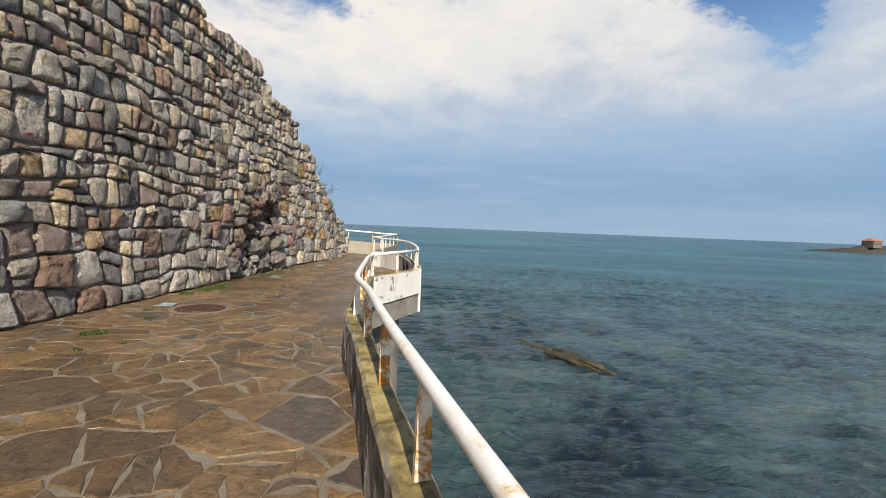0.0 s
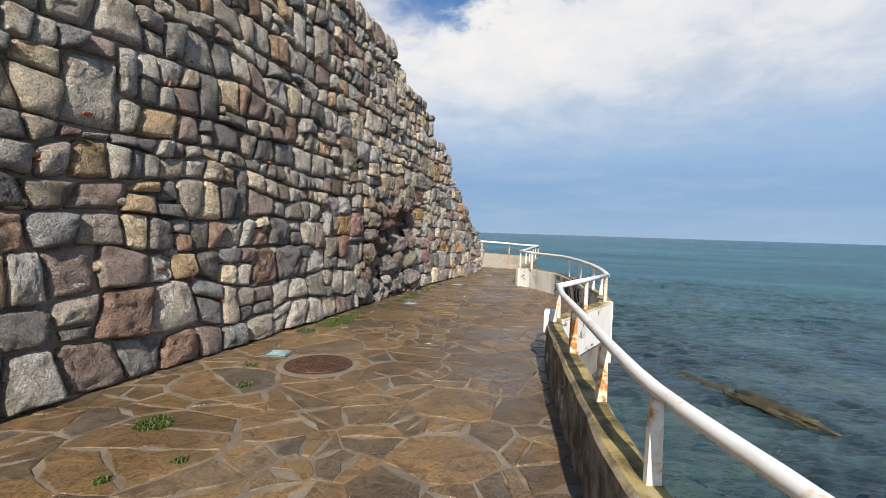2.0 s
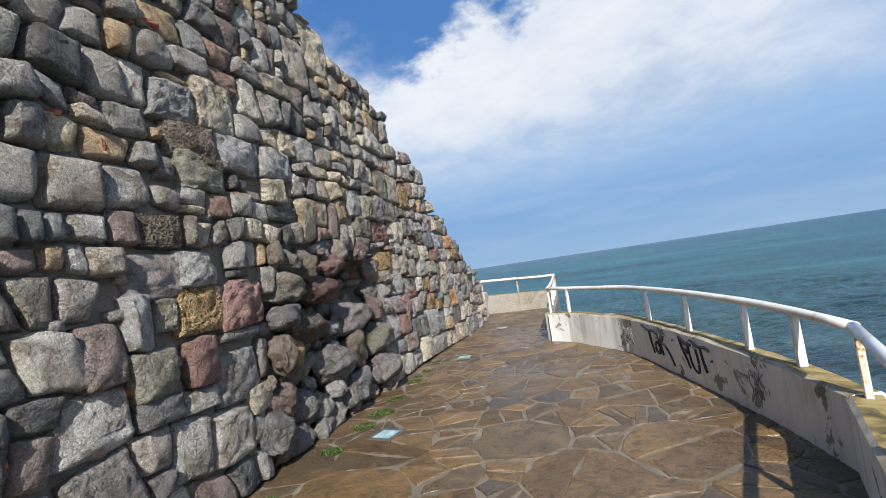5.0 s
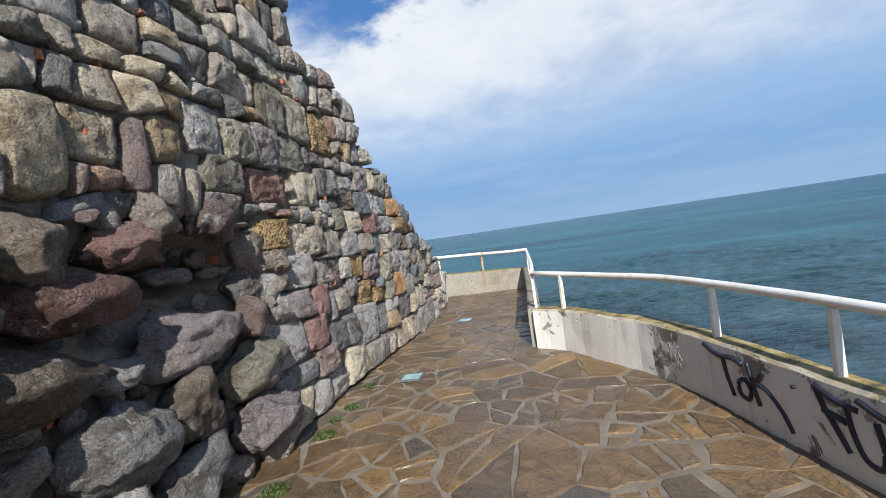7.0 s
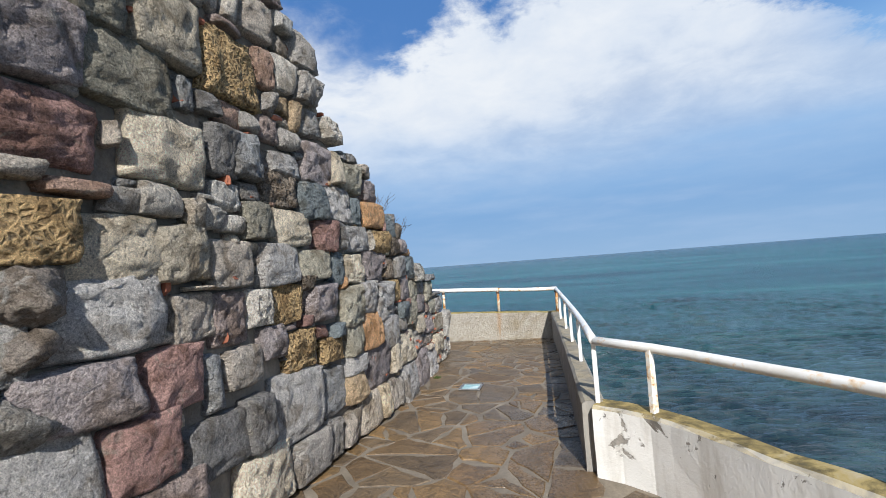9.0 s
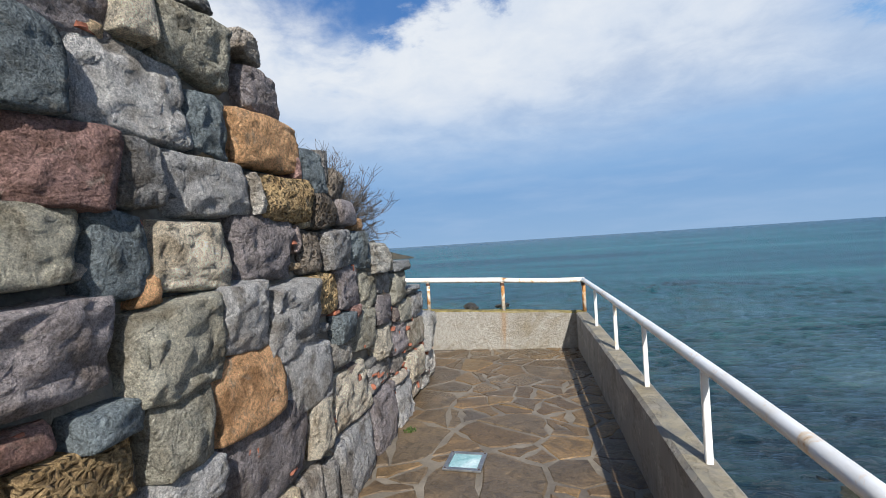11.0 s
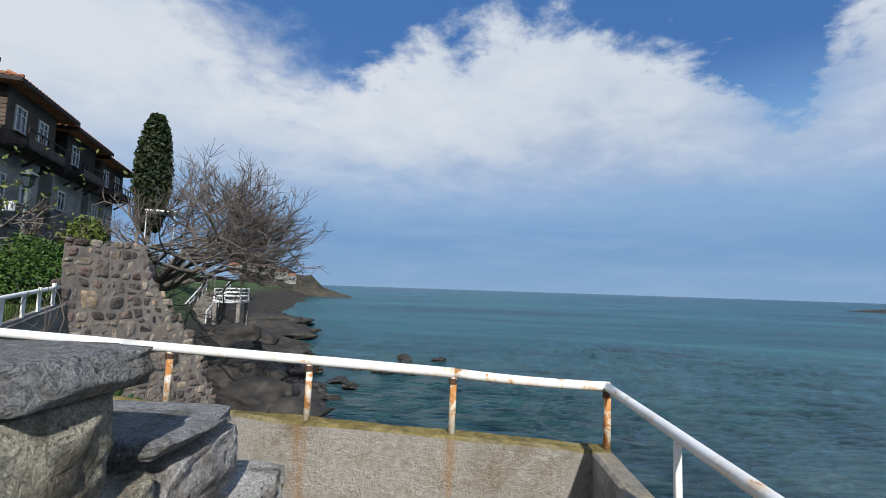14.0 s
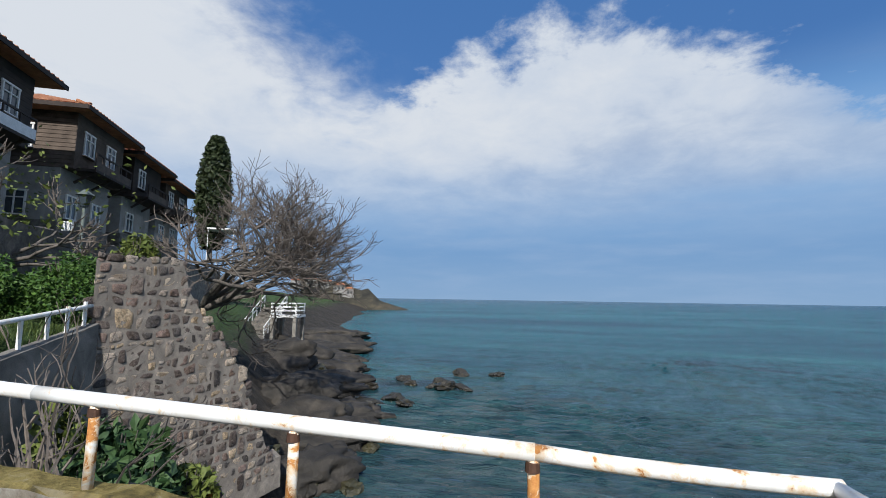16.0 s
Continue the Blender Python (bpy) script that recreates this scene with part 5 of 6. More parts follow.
def build_wall_stones():
    rng = random.Random(3)
    rest_v, rest_f, made = [], [], 0
    for c, hh in courses(4.4, WALL_END, 0.0, 5.3, wall_heights, rng, lambda u: lerp_table(SKYLINE, u), lambda r: r.choice((0.6, 0.75, 0.85, 0.95, 1.05, 1.2, 1.4))):
        if sum(p[0] for p in c) / 4 > 10.8:
            c = clear_of_known(c)
            if c is None:
                continue
        um, zm = sum(p[0] for p in c) / 4, sum(p[1] for p in c) / 4
        hollow = robbed(um, zm)
        if hollow > 0.42:
            continue
        q = shrink(c, rng.uniform(-0.004, 0.016) + 0.014 * hollow)
        topmost = zm + hh * 0.9 > lerp_table(SKYLINE, um) - 0.1
        near = um > 11.5 or zm < 1.5
        n = 18 if um > 15.5 and zm < 2.8 else (12 if near else 8)
        depth = rng.uniform(0.03, 0.11) + 0.07 * hollow * rng.random() + (0.03 if topmost else 0)
        v, f = stone_grid(q, depth, n, rng, wall_point, 0.60 if topmost else 0.12, min(0.85, rng.uniform(0.06, 0.40) + 0.35 * hollow), (0.34 if topmost else rng.uniform(0.14, 0.34)) + 0.25 * hollow)
        if made < 215 and zm < 2.2 and um > 11.0:
            mesh_object("stone", v, f, M_STONE, wall, smooth=True)
            made += 1
        else:
            o = len(rest_v)
            rest_v += v
            rest_f += [tuple(i + o for i in w) for w in f]
    build_boulders(random.Random(44))
    build_known_stones()
    # chips of brick and small stones wedged into the joints
    chip_v, chip_f = [], []
    for i in range(230):
        y = rng.uniform(5.5, WALL_END - 0.2)
        z = rng.uniform(0.1, max(0.2, lerp_table(SKYLINE, y) - 0.2))
        s, w = rng.uniform(0.014, 0.03), rng.uniform(1.2, 3.2)
        if rng.random() < 0.3:
            s, w = s * w, 1 / w
        v, f = stone_grid([(y - s * w, z - s), (y + s * w, z - s), (y + s * w, z + s), (y - s * w, z + s)], 0.05, 4, rng, wall_point, 0.05, 0.2, 0.4)
        o = len(chip_v)
        chip_v += v
        chip_f += [tuple(i + o for i in q) for q in f]
    mesh_object("brick_chips", chip_v, chip_f, M_BRICK, wall, "chips of red brick in the joints")["kind"] = "stuff"
    for i in range(420):
        y = rng.uniform(5.5, WALL_END - 0.2)
        z = rng.uniform(0.1, max(0.2, lerp_table(SKYLINE, y) - 0.2))
        s, w = rng.uniform(0.02, 0.045), rng.uniform(1.0, 2.6)
        v, f = stone_grid([(y - s * w, z - s), (y + s * w, z - s), (y + s * w, z + s), (y - s * w, z + s)], 0.035, 4, rng, wall_point, 0.05, 0.6, 0.5)
        o = len(rest_v)
        rest_v += v
        rest_f += [tuple(i + o for i in w_) for w_ in f]
    ob = mesh_object("stones", rest_v, rest_f, M_STONE_REST, wall, smooth=True)
    ob["kind"] = "stuff"


# ---- fittings in the paving ----
def floor_lamp(x, y, ang):
    lamp = thing("floor_light", (x, y, 0.004), "square recessed ground light with a steel frame and pale aqua glass", "ground light", "ground lights along the wall", rz=ang)
    s, b = 0.13, 0.032
    bm = bmesh.new()
    for cx, cy, sx, sy in ((0, s - b / 2, 2 * s, b), (0, -s + b / 2, 2 * s, b), (s - b / 2, 0, b, 2 * s - 2 * b), (-s + b / 2, 0, b, 2 * s - 2 * b)):
        box_bm((sx, sy, 0.014), (cx, cy, 0.004), 0.003, bm)
    part("frame", bm, M_STEEL, lamp, "dull steel frame")
    part("glass", box_bm((2 * s - 2 * b, 2 * s - 2 * b, 0.008), (0, 0, 0.003), 0.002), M_LAMP_GLASS, lamp, "pale aqua glass pane")
    for i, j in ((1, 1), (1, -1), (-1, 1), (-1, -1)):
        part("screw", cyl_bm(0.006, 0.006, (i * 0.114, j * 0.114, 0.008), (i * 0.114, j * 0.114, 0.014), 8), M_IRON, lamp)


for lx, ly, la in ((-3.66, 6.36, 8), (-3.79, 9.24, 12), (-3.74, 12.94, -14), (-3.76, 16.24, 0), (-3.57, 19.2, -4)):
    floor_lamp(lx, ly, la)


def manhole(x, y):
    ob = thing("manhole_cover", (x, y, 0.002), "round rusted iron manhole cover set in the paving", "manhole cover")
    bm = cyl_bm(0.335, 0.325, (0, 0, -0.02), (0, 0, 0.008), 48)
    part("cover_ring", bm, M_IRON, ob)
    part("cover", cyl_bm(0.29, 0.285, (0, 0, 0.0), (0, 0, 0.013), 48), M_IRON, ob)
    rng = random.Random(2)
    bm = bmesh.new()
    for i in range(-5, 6):
        for j in range(-5, 6):
            if math.hypot(i, j) * 0.048 < 0.26:
                box_bm((0.026, 0.026, 0.006), (i * 0.048, j * 0.048, 0.0155), 0.0, bm)
    part("studs", bm, M_IRON, ob, "worn raised studs")["kind"] = "stuff"
    part("concrete_ring", cyl_bm(0.40, 0.40, (0, 0, -0.03), (0, 0, 0.001), 40), M_JOINT, ob, "pale mortar ring")


manhole(-3.2, 9.08)


def tuft(x, y, z, r, n, h, mat, rng, name="weeds", label="tuft of green weeds in a paving joint", category="weeds", group="weeds along the wall", kind=""):
    """A clump of narrow blades and small leaves."""
    verts, faces = [], []
    for i in range(n):
        a, d = rng.uniform(0, 6.283), r * math.sqrt(rng.random())
        bx, by = d * math.cos(a), d * math.sin(a)
        b = rng.uniform(0, 6.283)
        ln, w = h * rng.uniform(0.4, 1.1), rng.uniform(0.0025, 0.006)
        out = rng.uniform(0.2, 0.9) * ln
        ex, ey = math.cos(b), math.sin(b)
        o = len(verts)
        verts += [(bx - ey * w, by + ex * w, 0), (bx + ey * w, by - ex * w, 0), (bx + ex * out * 0.5 + ey * w, by + ey * out * 0.5 - ex * w, ln * 0.7), (bx + ex * out * 0.5 - ey * w, by + ey * out * 0.5 + ex * w, ln * 0.7), (bx + ex * out, by + ey * out, ln * 0.8)]
        faces += [(o, o + 1, o + 2, o + 3), (o + 3, o + 2, o + 4)]
    ob = mesh_object(name, verts, faces, mat)
    ob.matrix_basis = pose(x, y, z)
    tagged(ob, label, category, group, kind)
    return ob


rng_w = random.Random(8)
for wx, wy, wr, wn in ((-3.46, 7.51, 0.12, 160), (-3.45, 8.35, 0.07, 40), (-3.77, 8.82, 0.06, 40), (-4.16, 10.3, 0.12, 120), (-4.12, 10.75, 0.16, 240), (-4.08, 11.05, 0.19, 330), (-4.12, 11.35, 0.15, 200), (-4.15, 11.7, 0.12, 120), (-4.12, 12.6, 0.10, 90), (-4.1, 13.2, 0.12, 130),
                       (-4.08, 13.6, 0.14, 160), (-4.12, 14.1, 0.1, 90), (-4.15, 14.9, 0.1, 80), (-4.16, 15.5, 0.08, 60), (-4.2, 16.1, 0.07, 40), (-4.1, 19.7, 0.05, 30), (-2.9, 7.2, 0.04, 20), (-3.1, 6.9, 0.04, 16), (-4.2, 15.2, 0.06, 50)):
    tuft(wx, wy, -0.008, wr, wn * 4, 0.032, M_GRASS, rng_w)


# ---- rocks ----
def rock(x, y, z, sx, sy, sz, mat, seed, label, category="rock", group="rocks in the shallow sea", ang=0.0, n=3):
    bm = bmesh.new()
    bmesh.ops.create_icosphere(bm, subdivisions=n, radius=1)
    s = Vector((seed * 3.1, seed * 1.7, seed))
    for v in bm.verts:
        d = v.co.normalized()
        k = 1 + 0.40 * noise.fractal(d * 1.5 + s, 0.8, 2.1, 5) - 0.16 * abs(noise.noise(d * 3.2 + s))
        v.co = Vector((d.x * sx, d.y * sy, d.z * sz)) * k
    ob = part("rock", bm, mat, smooth=True)
    ob.matrix_basis = pose(x, y, z, 0, 0, ang)
    return tagged(ob, label, category, group)


for i, (x, y, sx, sy, sz, a) in enumerate(((-14.3, 44.0, 3.2, 1.6, 0.7, 20), (-17.0, 47.0, 3.6, 2.0, 0.9, 30), (-18.0, 52.0, 3.4, 1.8, 1.0, 15), (-20.5, 55.5, 3.8, 1.6, 1.0, 10), (-22.0, 60.0, 3.6, 1.7, 1.0, 12), (-24.0, 64.0, 3.8, 1.5, 0.9, 10), (-26.5, 70.0, 5.0, 1.8, 1.0, 15),
                                           (-12.2, 39.5, 2.4, 1.5, 0.8, 40), (-11.0, 35.8, 1.8, 1.3, 0.8, 60), (-13.6, 40.5, 2.2, 1.6, 1.0, 20), (-16.0, 42.5, 2.6, 1.8, 1.1, 25), (-21.5, 51.5, 3.0, 2.0, 1.4, 20), (-24.0, 57.0, 3.2, 2.0, 1.5, 20), (-30.0, 76.0, 6.0, 2.4, 1.4, 25), (-34.0, 84.0, 7.0, 2.6, 1.4, 25))):
    rock(x, y, max(SEA + 0.1, ground_height(x, y) - 0.1), sx, sy, sz, M_ROCK, 40 + i, "long dark ledge of layered shore rock", "rock ledge", "shore rock ledges", a, 4)
rock(5.95, 24.4, SEA + 0.02, 0.48, 2.0, 0.32, M_GREEN_ROCK, 77, "narrow weed-covered rock just above the water", group="", ang=35, n=4)
rock(4.3, 27.4, SEA - 0.13, 0.5, 1.9, 0.20, M_GREEN_ROCK, 79, "narrow weed-covered rock awash", group="", ang=40, n=4)
for i, (x, y, s, g) in enumerate(((1.6, 5.1, 0.7, 1), (2.3, 4.2, 0.6, 0), (1.3, 6.4, 0.8, 1), (2.4, 5.9, 0.45, 0), (2.9, 3.2, 0.7, 0), (0.9, 7.6, 0.7, 0), (1.9, 7.2, 0.5, 1), (0.6, 8.8, 0.6, 0))):
    rock(x, y, SEA + 0.05, s, s * 0.8, s * 0.55, M_GREEN_ROCK if g else M_WET_ROCK, 90 + i, "rounded wet boulder at the foot of the sea wall", "boulder", "boulders under the sea wall", i * 40.0)


def crag(x, y, z, r, mat, rng, label, group, flatness=0.5):
    """An angular broken rock: a ball cut by many planes, then roughened."""
    bm = bmesh.new()
    bmesh.ops.create_icosphere(bm, subdivisions=3, radius=1)
    s = Vector((rng.uniform(0, 99), rng.uniform(0, 99), rng.uniform(0, 99)))
    planes = [(Vector((rng.gauss(0, 1), rng.gauss(0, 1), rng.gauss(0, 0.8))).normalized(), rng.uniform(0.45, 0.8)) for _ in range(13)]
    lx = rng.uniform(0.8, 1.5)
    for v in bm.verts:
        d = v.co.normalized()
        k = min([1.0] + [c / max(0.01, d.dot(n)) for n, c in planes if d.dot(n) > 0.3])
        k += 0.20 * noise.fractal(d * 2.2 + s, 0.6, 2.1, 4)
        v.co = Vector((d.x * r * lx, d.y * r * 0.9, d.z * r * flatness)) * k
    ob = part("rock", bm, mat)
    ob.matrix_basis = pose(x, y, z, rng.gauss(0, 8), rng.gauss(0, 8), rng.uniform(0, 360))
    return tagged(ob, label, "rock", group)


rng = random.Random(21)
for i, (x, y, s) in enumerate(((-9.15, 58.9, 1.0), (-6.3, 59.7, 0.95), (-14.7, 52.0, 0.9), (-9.5, 53.4, 1.15), (-13.5, 55.9, 0.9), (-12.3, 54.3, 0.75), (-10.4, 55.4, 0.8), (-10.9, 47.6, 0.8), (-12.2, 49.0, 1.0), (-13.2, 47.4, 1.2), (-10.6, 53.2, 0.6), (-8.2, 53.2, 0.8))):
    crag(x, y, SEA + 0.10, s * 0.95, M_WET_ROCK, rng, "dark wet rock standing out of the shallow sea", "rocks in the shallow sea", 0.42)
rng = random.Random(77)
for i in range(95):
    cy = 24.5 + 40 * rng.random() ** 1.4
    cx = lerp_table(SHORE, cy) - rng.uniform(-0.9, 1.0 + 0.10 * (cy - 20))
    cr = rng.uniform(0.28, 0.75) * (1 + 0.02 * (cy - 24))
    crag(cx, cy, max(SEA, ground_height(cx, cy)) + 0.04, cr, M_ROCK if i % 3 else M_GREEN_ROCK, rng, "broken dark shore rock with sharp edges", "broken rocks along the shore")


# ---- the far headlands ----
def headland(name, pts, label, mat, wide):
    """A low far ridge: pts are (x, y, height above the sea) along its crest."""
    crest = smooth_line([(x, y, h) for x, y, h in pts], 4.0)
    verts, faces = [], []
    for i, p in enumerate(crest):
        d = (crest[min(i + 1, len(crest) - 1)] - crest[max(i - 1, 0)])
        nrm = Vector((-d.y, d.x, 0)).normalized()
        for j, (o, f) in enumerate(((-1, -0.15), (-0.55, 0.45), (-0.2, 0.92), (0, 1.0), (0.5, 0.8), (1.2, -0.2))):
            q = Vector((p.x, p.y, 0)) + nrm * o * wide
            k = 1 + 0.35 * noise.fractal(q * 0.11 + Vector((0, 0, j)), 1.0, 2.0, 4)
            verts.append((q.x, q.y, SEA + p.z * f * k))
    for i in range(len(crest) - 1):
        faces += [(i * 6 + j, i * 6 + j + 1, (i + 1) * 6 + j + 1, (i + 1) * 6 + j) for j in range(5)]
    return tagged(mesh_object(name, verts, faces, mat, smooth=True), label, "headland", kind="structure")


M_CLIFF = plain("far_cliff", [(0.3, (0.018, 0.018, 0.014)), (0.5, (0.045, 0.040, 0.028)), (0.7, (0.10, 0.08, 0.05)), (0.85, (0.03, 0.038, 0.018))], 0.16, 0.95, 0.8, fine=1.4, depth=0.6)
headland("backdrop_cape", [(-120, 240, 16), (-104, 244, 15), (-95, 247, 13), (-88, 250, 9), (-82, 252, 4.5), (-75, 254, 2.2), (-68, 256, 0.4)], "far rocky cape with scrub and a few houses", M_CLIFF, 7.0)
headland("backdrop_island", [(240, 336, 0.2), (248, 335, 1.4), (258, 333, 2.2), (266, 331, 3.4), (274, 330, 5.0), (288, 328, 5.6), (306, 325, 5.2), (330, 318, 4.6)], "far low rocky point", M_ROCK, 6.0)


def far_house(x, y, z, w, d, h, mat, label):
    ob = thing("far_house", (x, y, z), label, "house", rz=20)
    part("wall", box_bm((w, d, h), (0, 0, h / 2)), mat, ob)
    bm = bmesh.new()
    v = [bm.verts.new(c) for c in ((-w * 0.55, -d * 0.55, h), (w * 0.55, -d * 0.55, h), (w * 0.55, d * 0.55, h), (-w * 0.55, d * 0.55, h), (-w * 0.3, 0, h + w * 0.22), (w * 0.3, 0, h + w * 0.22))]
    for f in ((0, 1, 5, 4), (1, 2, 5), (2, 3, 4, 5), (3, 0, 4), (3, 2, 1, 0)):
        bm.faces.new([v[i] for i in f])
    part("roof", bm, M_TILE, ob)
    for i in range(3):
        part("window", box_bm((w * 0.14, 0.1, h * 0.25), (-w * 0.3 + i * w * 0.3, -d / 2 - 0.03, h * 0.6)), M_GLASS, ob)


for i, (x, y, h) in enumerate(((-101, 243, 10.0), (-108, 243, 11.5), (-115, 241, 12.5), (-122, 238, 12.0), (-97, 245, 8.0))):
    far_house(x, y, SEA + h - 2.0, 6.0, 5.0, 4.5, M_PLASTER, "small far house with a red tiled roof on the cape")
far_house(279, 329, SEA + 3.8, 9.0, 7.0, 4.6, M_RUBBLE, "far block of a house on the low point")


# ---- the stone bastion and the retaining wall beyond the end parapet ----
bastion = tagged(new("bastion_wall"), "stone buttress wall of grey rubble in pale mortar with a stepped edge", "stone wall", kind="structure")
BAST_TOP = [(28.0, 2.38), (28.6, 2.34), (29.2, 2.5), (30.15, 2.48), (30.25, 1.85), (30.5, 1.5), (30.75, 1.08), (31.3, 0.5), (31.9, -0.2), (32.3, -1.1), (32.7, -1.9), (33.0, -2.6), (33.4, -3.0)]


def bast_x(y, z):
    return -11.9 + 0.18 * (y - 28.0) - 0.03 * z


def bast_point(u, z, h):
    return (bast_x(u, z) + h - 0.02, u - (0.18 if h > 0 else 1.06) * h, z)


def build_bastion():
    ys = [28.10 + 0.1 * i for i in range(55)]
    verts, faces = [], []
    for y in ys:
        t = min(lerp_table(BAST_TOP, y), lerp_table(BAST_TOP, y + 0.1)) - 0.14
        for i in range(13):
            z = -4.0 + (t + 4.0) * i / 12
            verts.append((bast_x(y, z) + 0.012 * noise.noise(Vector((y, z, 0)) * 5), y, z))
        verts += [(bast_x(y, 0) - 0.45, y + 0.48, t + 0.02), (bast_x(y, 0) - 0.45, y + 0.48, -4.0)]
    for j in range(len(ys) - 1):
        faces += [(j * 15 + i, j * 15 + i + 1, (j + 1) * 15 + i + 1, (j + 1) * 15 + i) for i in range(14)]
    faces += [tuple(range(15)), tuple((len(ys) - 1) * 15 + i for i in range(15))[::-1]]
    ob = mesh_object("core", verts, faces, M_MORTAR_PALE, bastion, "pale mortar")
    b = bmesh.new()
    b.from_mesh(ob.data)
    bmesh.ops.recalc_face_normals(b, faces=b.faces[:])
    b.to_mesh(ob.data)
    b.free()


build_bastion()


def build_bastion_stones():
    rng = random.Random(17)
    v_, f_, made = [], [], 0
    for c, hh in courses(28.2, 33.2, -3.6, 2.6, lambda z, r: r.uniform(0.16, 0.27), rng, lambda u: lerp_table(BAST_TOP, u), lambda r: r.choice((0.7, 0.9, 1.1, 1.35, 1.7)), 0.1):
        top = sum(p[1] for p in c) / 4 + hh > lerp_table(BAST_TOP, sum(p[0] for p in c) / 4)
        v, f = stone_grid(shrink(c, rng.uniform(0.002, 0.016)), rng.uniform(0.025, 0.055), 7, rng, bast_point, 0.40 if top else 0.05, rng.uniform(0.3, 0.75), 0.30)
        if made < 300:
            mesh_object("stone", v, f, M_BASTION, bastion, smooth=True)
            made += 1
        else:
            o = len(v_)
            v_ += v
            f_ += [tuple(i + o for i in w) for w in f]
    if v_:
        mesh_object("stones", v_, f_, M_BASTION_REST, bastion, smooth=True)["kind"] = "stuff"


retaining = tagged(new("retaining_wall"), "shaded concrete retaining wall under the grassy path", "wall", kind="structure")
RET = [(-9.2, 21.4), (-10.0, 23.3), (-11.0, 25.8), (-11.97, 28.15)]
ribbon_wall("wall_face", smooth_line([(x, y, 0) for x, y in RET], 0.4), flat(-4.2), lambda p: lerp_table([(21, 0.15), (25.8, 0.60), (28.2, 0.98)], p[1]), 0.12, -0.12, M_SEAWALL, retaining, rough=0.02)
fence = tagged(new("path_railing"), "white pipe railing on short posts along the retaining wall", "railing")
line = smooth_line([(x, y, 0) for x, y in RET], 0.4)
tube("rail", [p + Vector((0, 0, lerp_table([(21, 0.66), (25.8, 1.10), (28.2, 1.32)], p.y))) for p in line], 0.04, M_RAIL, fence, 10)
for py in (22.0, 22.9, 23.8, 24.7, 25.6, 26.3, 26.9, 27.4, 27.9):
    px = lerp_table([(q, p) for p, q in RET], py)
    z0 = lerp_table([(21, 0.15), (25.8, 0.60), (28.2, 0.98)], py)
    part("post", box_bm((0.06, 0.04, 0.48), (px, py, z0 + 0.22), 0.004), M_RAIL, fence)


# ---- plants ----
def leaf_cloud(name, mat, parent, n, place, size, rng, label=""):
    """Many small leaves; place(rng) gives each leaf's middle."""
    verts, faces = [], []
    for _ in range(n):
        p = Vector(place(rng))
        a = Vector((rng.gauss(0, 1), rng.gauss(0, 1), rng.gauss(0, 1))).normalized()
        b = a.cross(Vector((rng.gauss(0, 1), rng.gauss(0, 1), rng.gauss(0, 1)))).normalized()
        s = size * rng.uniform(0.6, 1.4)
        o = len(verts)
        verts += [p - a * s, p + b * s * 0.5, p + a * s, p - b * s * 0.5 + a.cross(b) * s * 0.2]
        faces.append((o, o + 1, o + 2, o + 3))
    return mesh_object(name, verts, faces, mat, parent, label)


def limb_tubes(segs, verts, faces):
    for a, b, ra, rb in segs:
        d = (b - a).normalized()
        s = d.orthogonal().normalized()
        t = d.cross(s)
        o = len(verts)
        k = 6 if ra > 0.05 else (4 if ra > 0.018 else 3)
        for p, r in ((a, ra), (b, rb)):
            for i in range(k):
                q = 2 * math.pi * i / k
                verts.append(p + s * math.cos(q) * r + t * math.sin(q) * r)
        faces += [(o + i, o + (i + 1) % k, o + k + (i + 1) % k, o + k + i) for i in range(k)]


def bare_tree(name, base, stems, depth, rng, label, lean, droop, first, ratio=0.76, r0=0.16, kids=(2, 3), group="", spread=0.55, wind=False):
    """A leafless tree: crooked limbs that fork again and again into upturned twigs."""
    ob = thing(name, base, label, "tree", group)
    big, small = [], []

    def grow(p, d, ln, r, lev):
        steps = 3
        q = p
        for i in range(steps):
            d = (d + Vector((0.22 if wind and q.x < 0.4 else 0.0, 0, 0)) + Vector((rng.gauss(0, 0.16), rng.gauss(0, 0.16), rng.gauss(0, 0.10) + (0.10 if lev > 3 else -droop)))).normalized()
            nq = q + d * ln / steps
            (big if r > 0.03 else small).append((q, nq, r * (1 - 0.22 * i / steps), r * (1 - 0.22 * (i + 1) / steps)))
            q = nq
            if lev >= 2 and lev < depth and rng.random() < 0.45:
                side = (d + Vector((rng.gauss(0, 0.7), rng.gauss(0, 0.7), rng.gauss(0.15, 0.5)))).normalized()
                grow(q, side, ln * ratio * 0.8, r * 0.5, lev + 1)
        if lev >= depth:
            return
        for _ in range(rng.choice(kids)):
            nd = (d + Vector((rng.gauss(0, spread), rng.gauss(0, spread), rng.gauss(0.05, spread * 0.75)))).normalized()
            grow(q, nd, ln * ratio * rng.uniform(0.8, 1.15), r * 0.68, lev + 1)

    for d in stems:
        grow(Vector((0, 0, 0)), Vector(d).normalized(), first * rng.uniform(0.85, 1.15), r0 * rng.uniform(0.7, 1.0), 0)
    v, f = [], []
    limb_tubes(big, v, f)
    mesh_object("trunk", v, f, M_BARK, ob, "grey trunk and limbs", True)
    v, f = [], []
    limb_tubes(small, v, f)
    mesh_object("twig_crown", v, f, M_TWIG, ob, "fine bare twigs")
    return ob


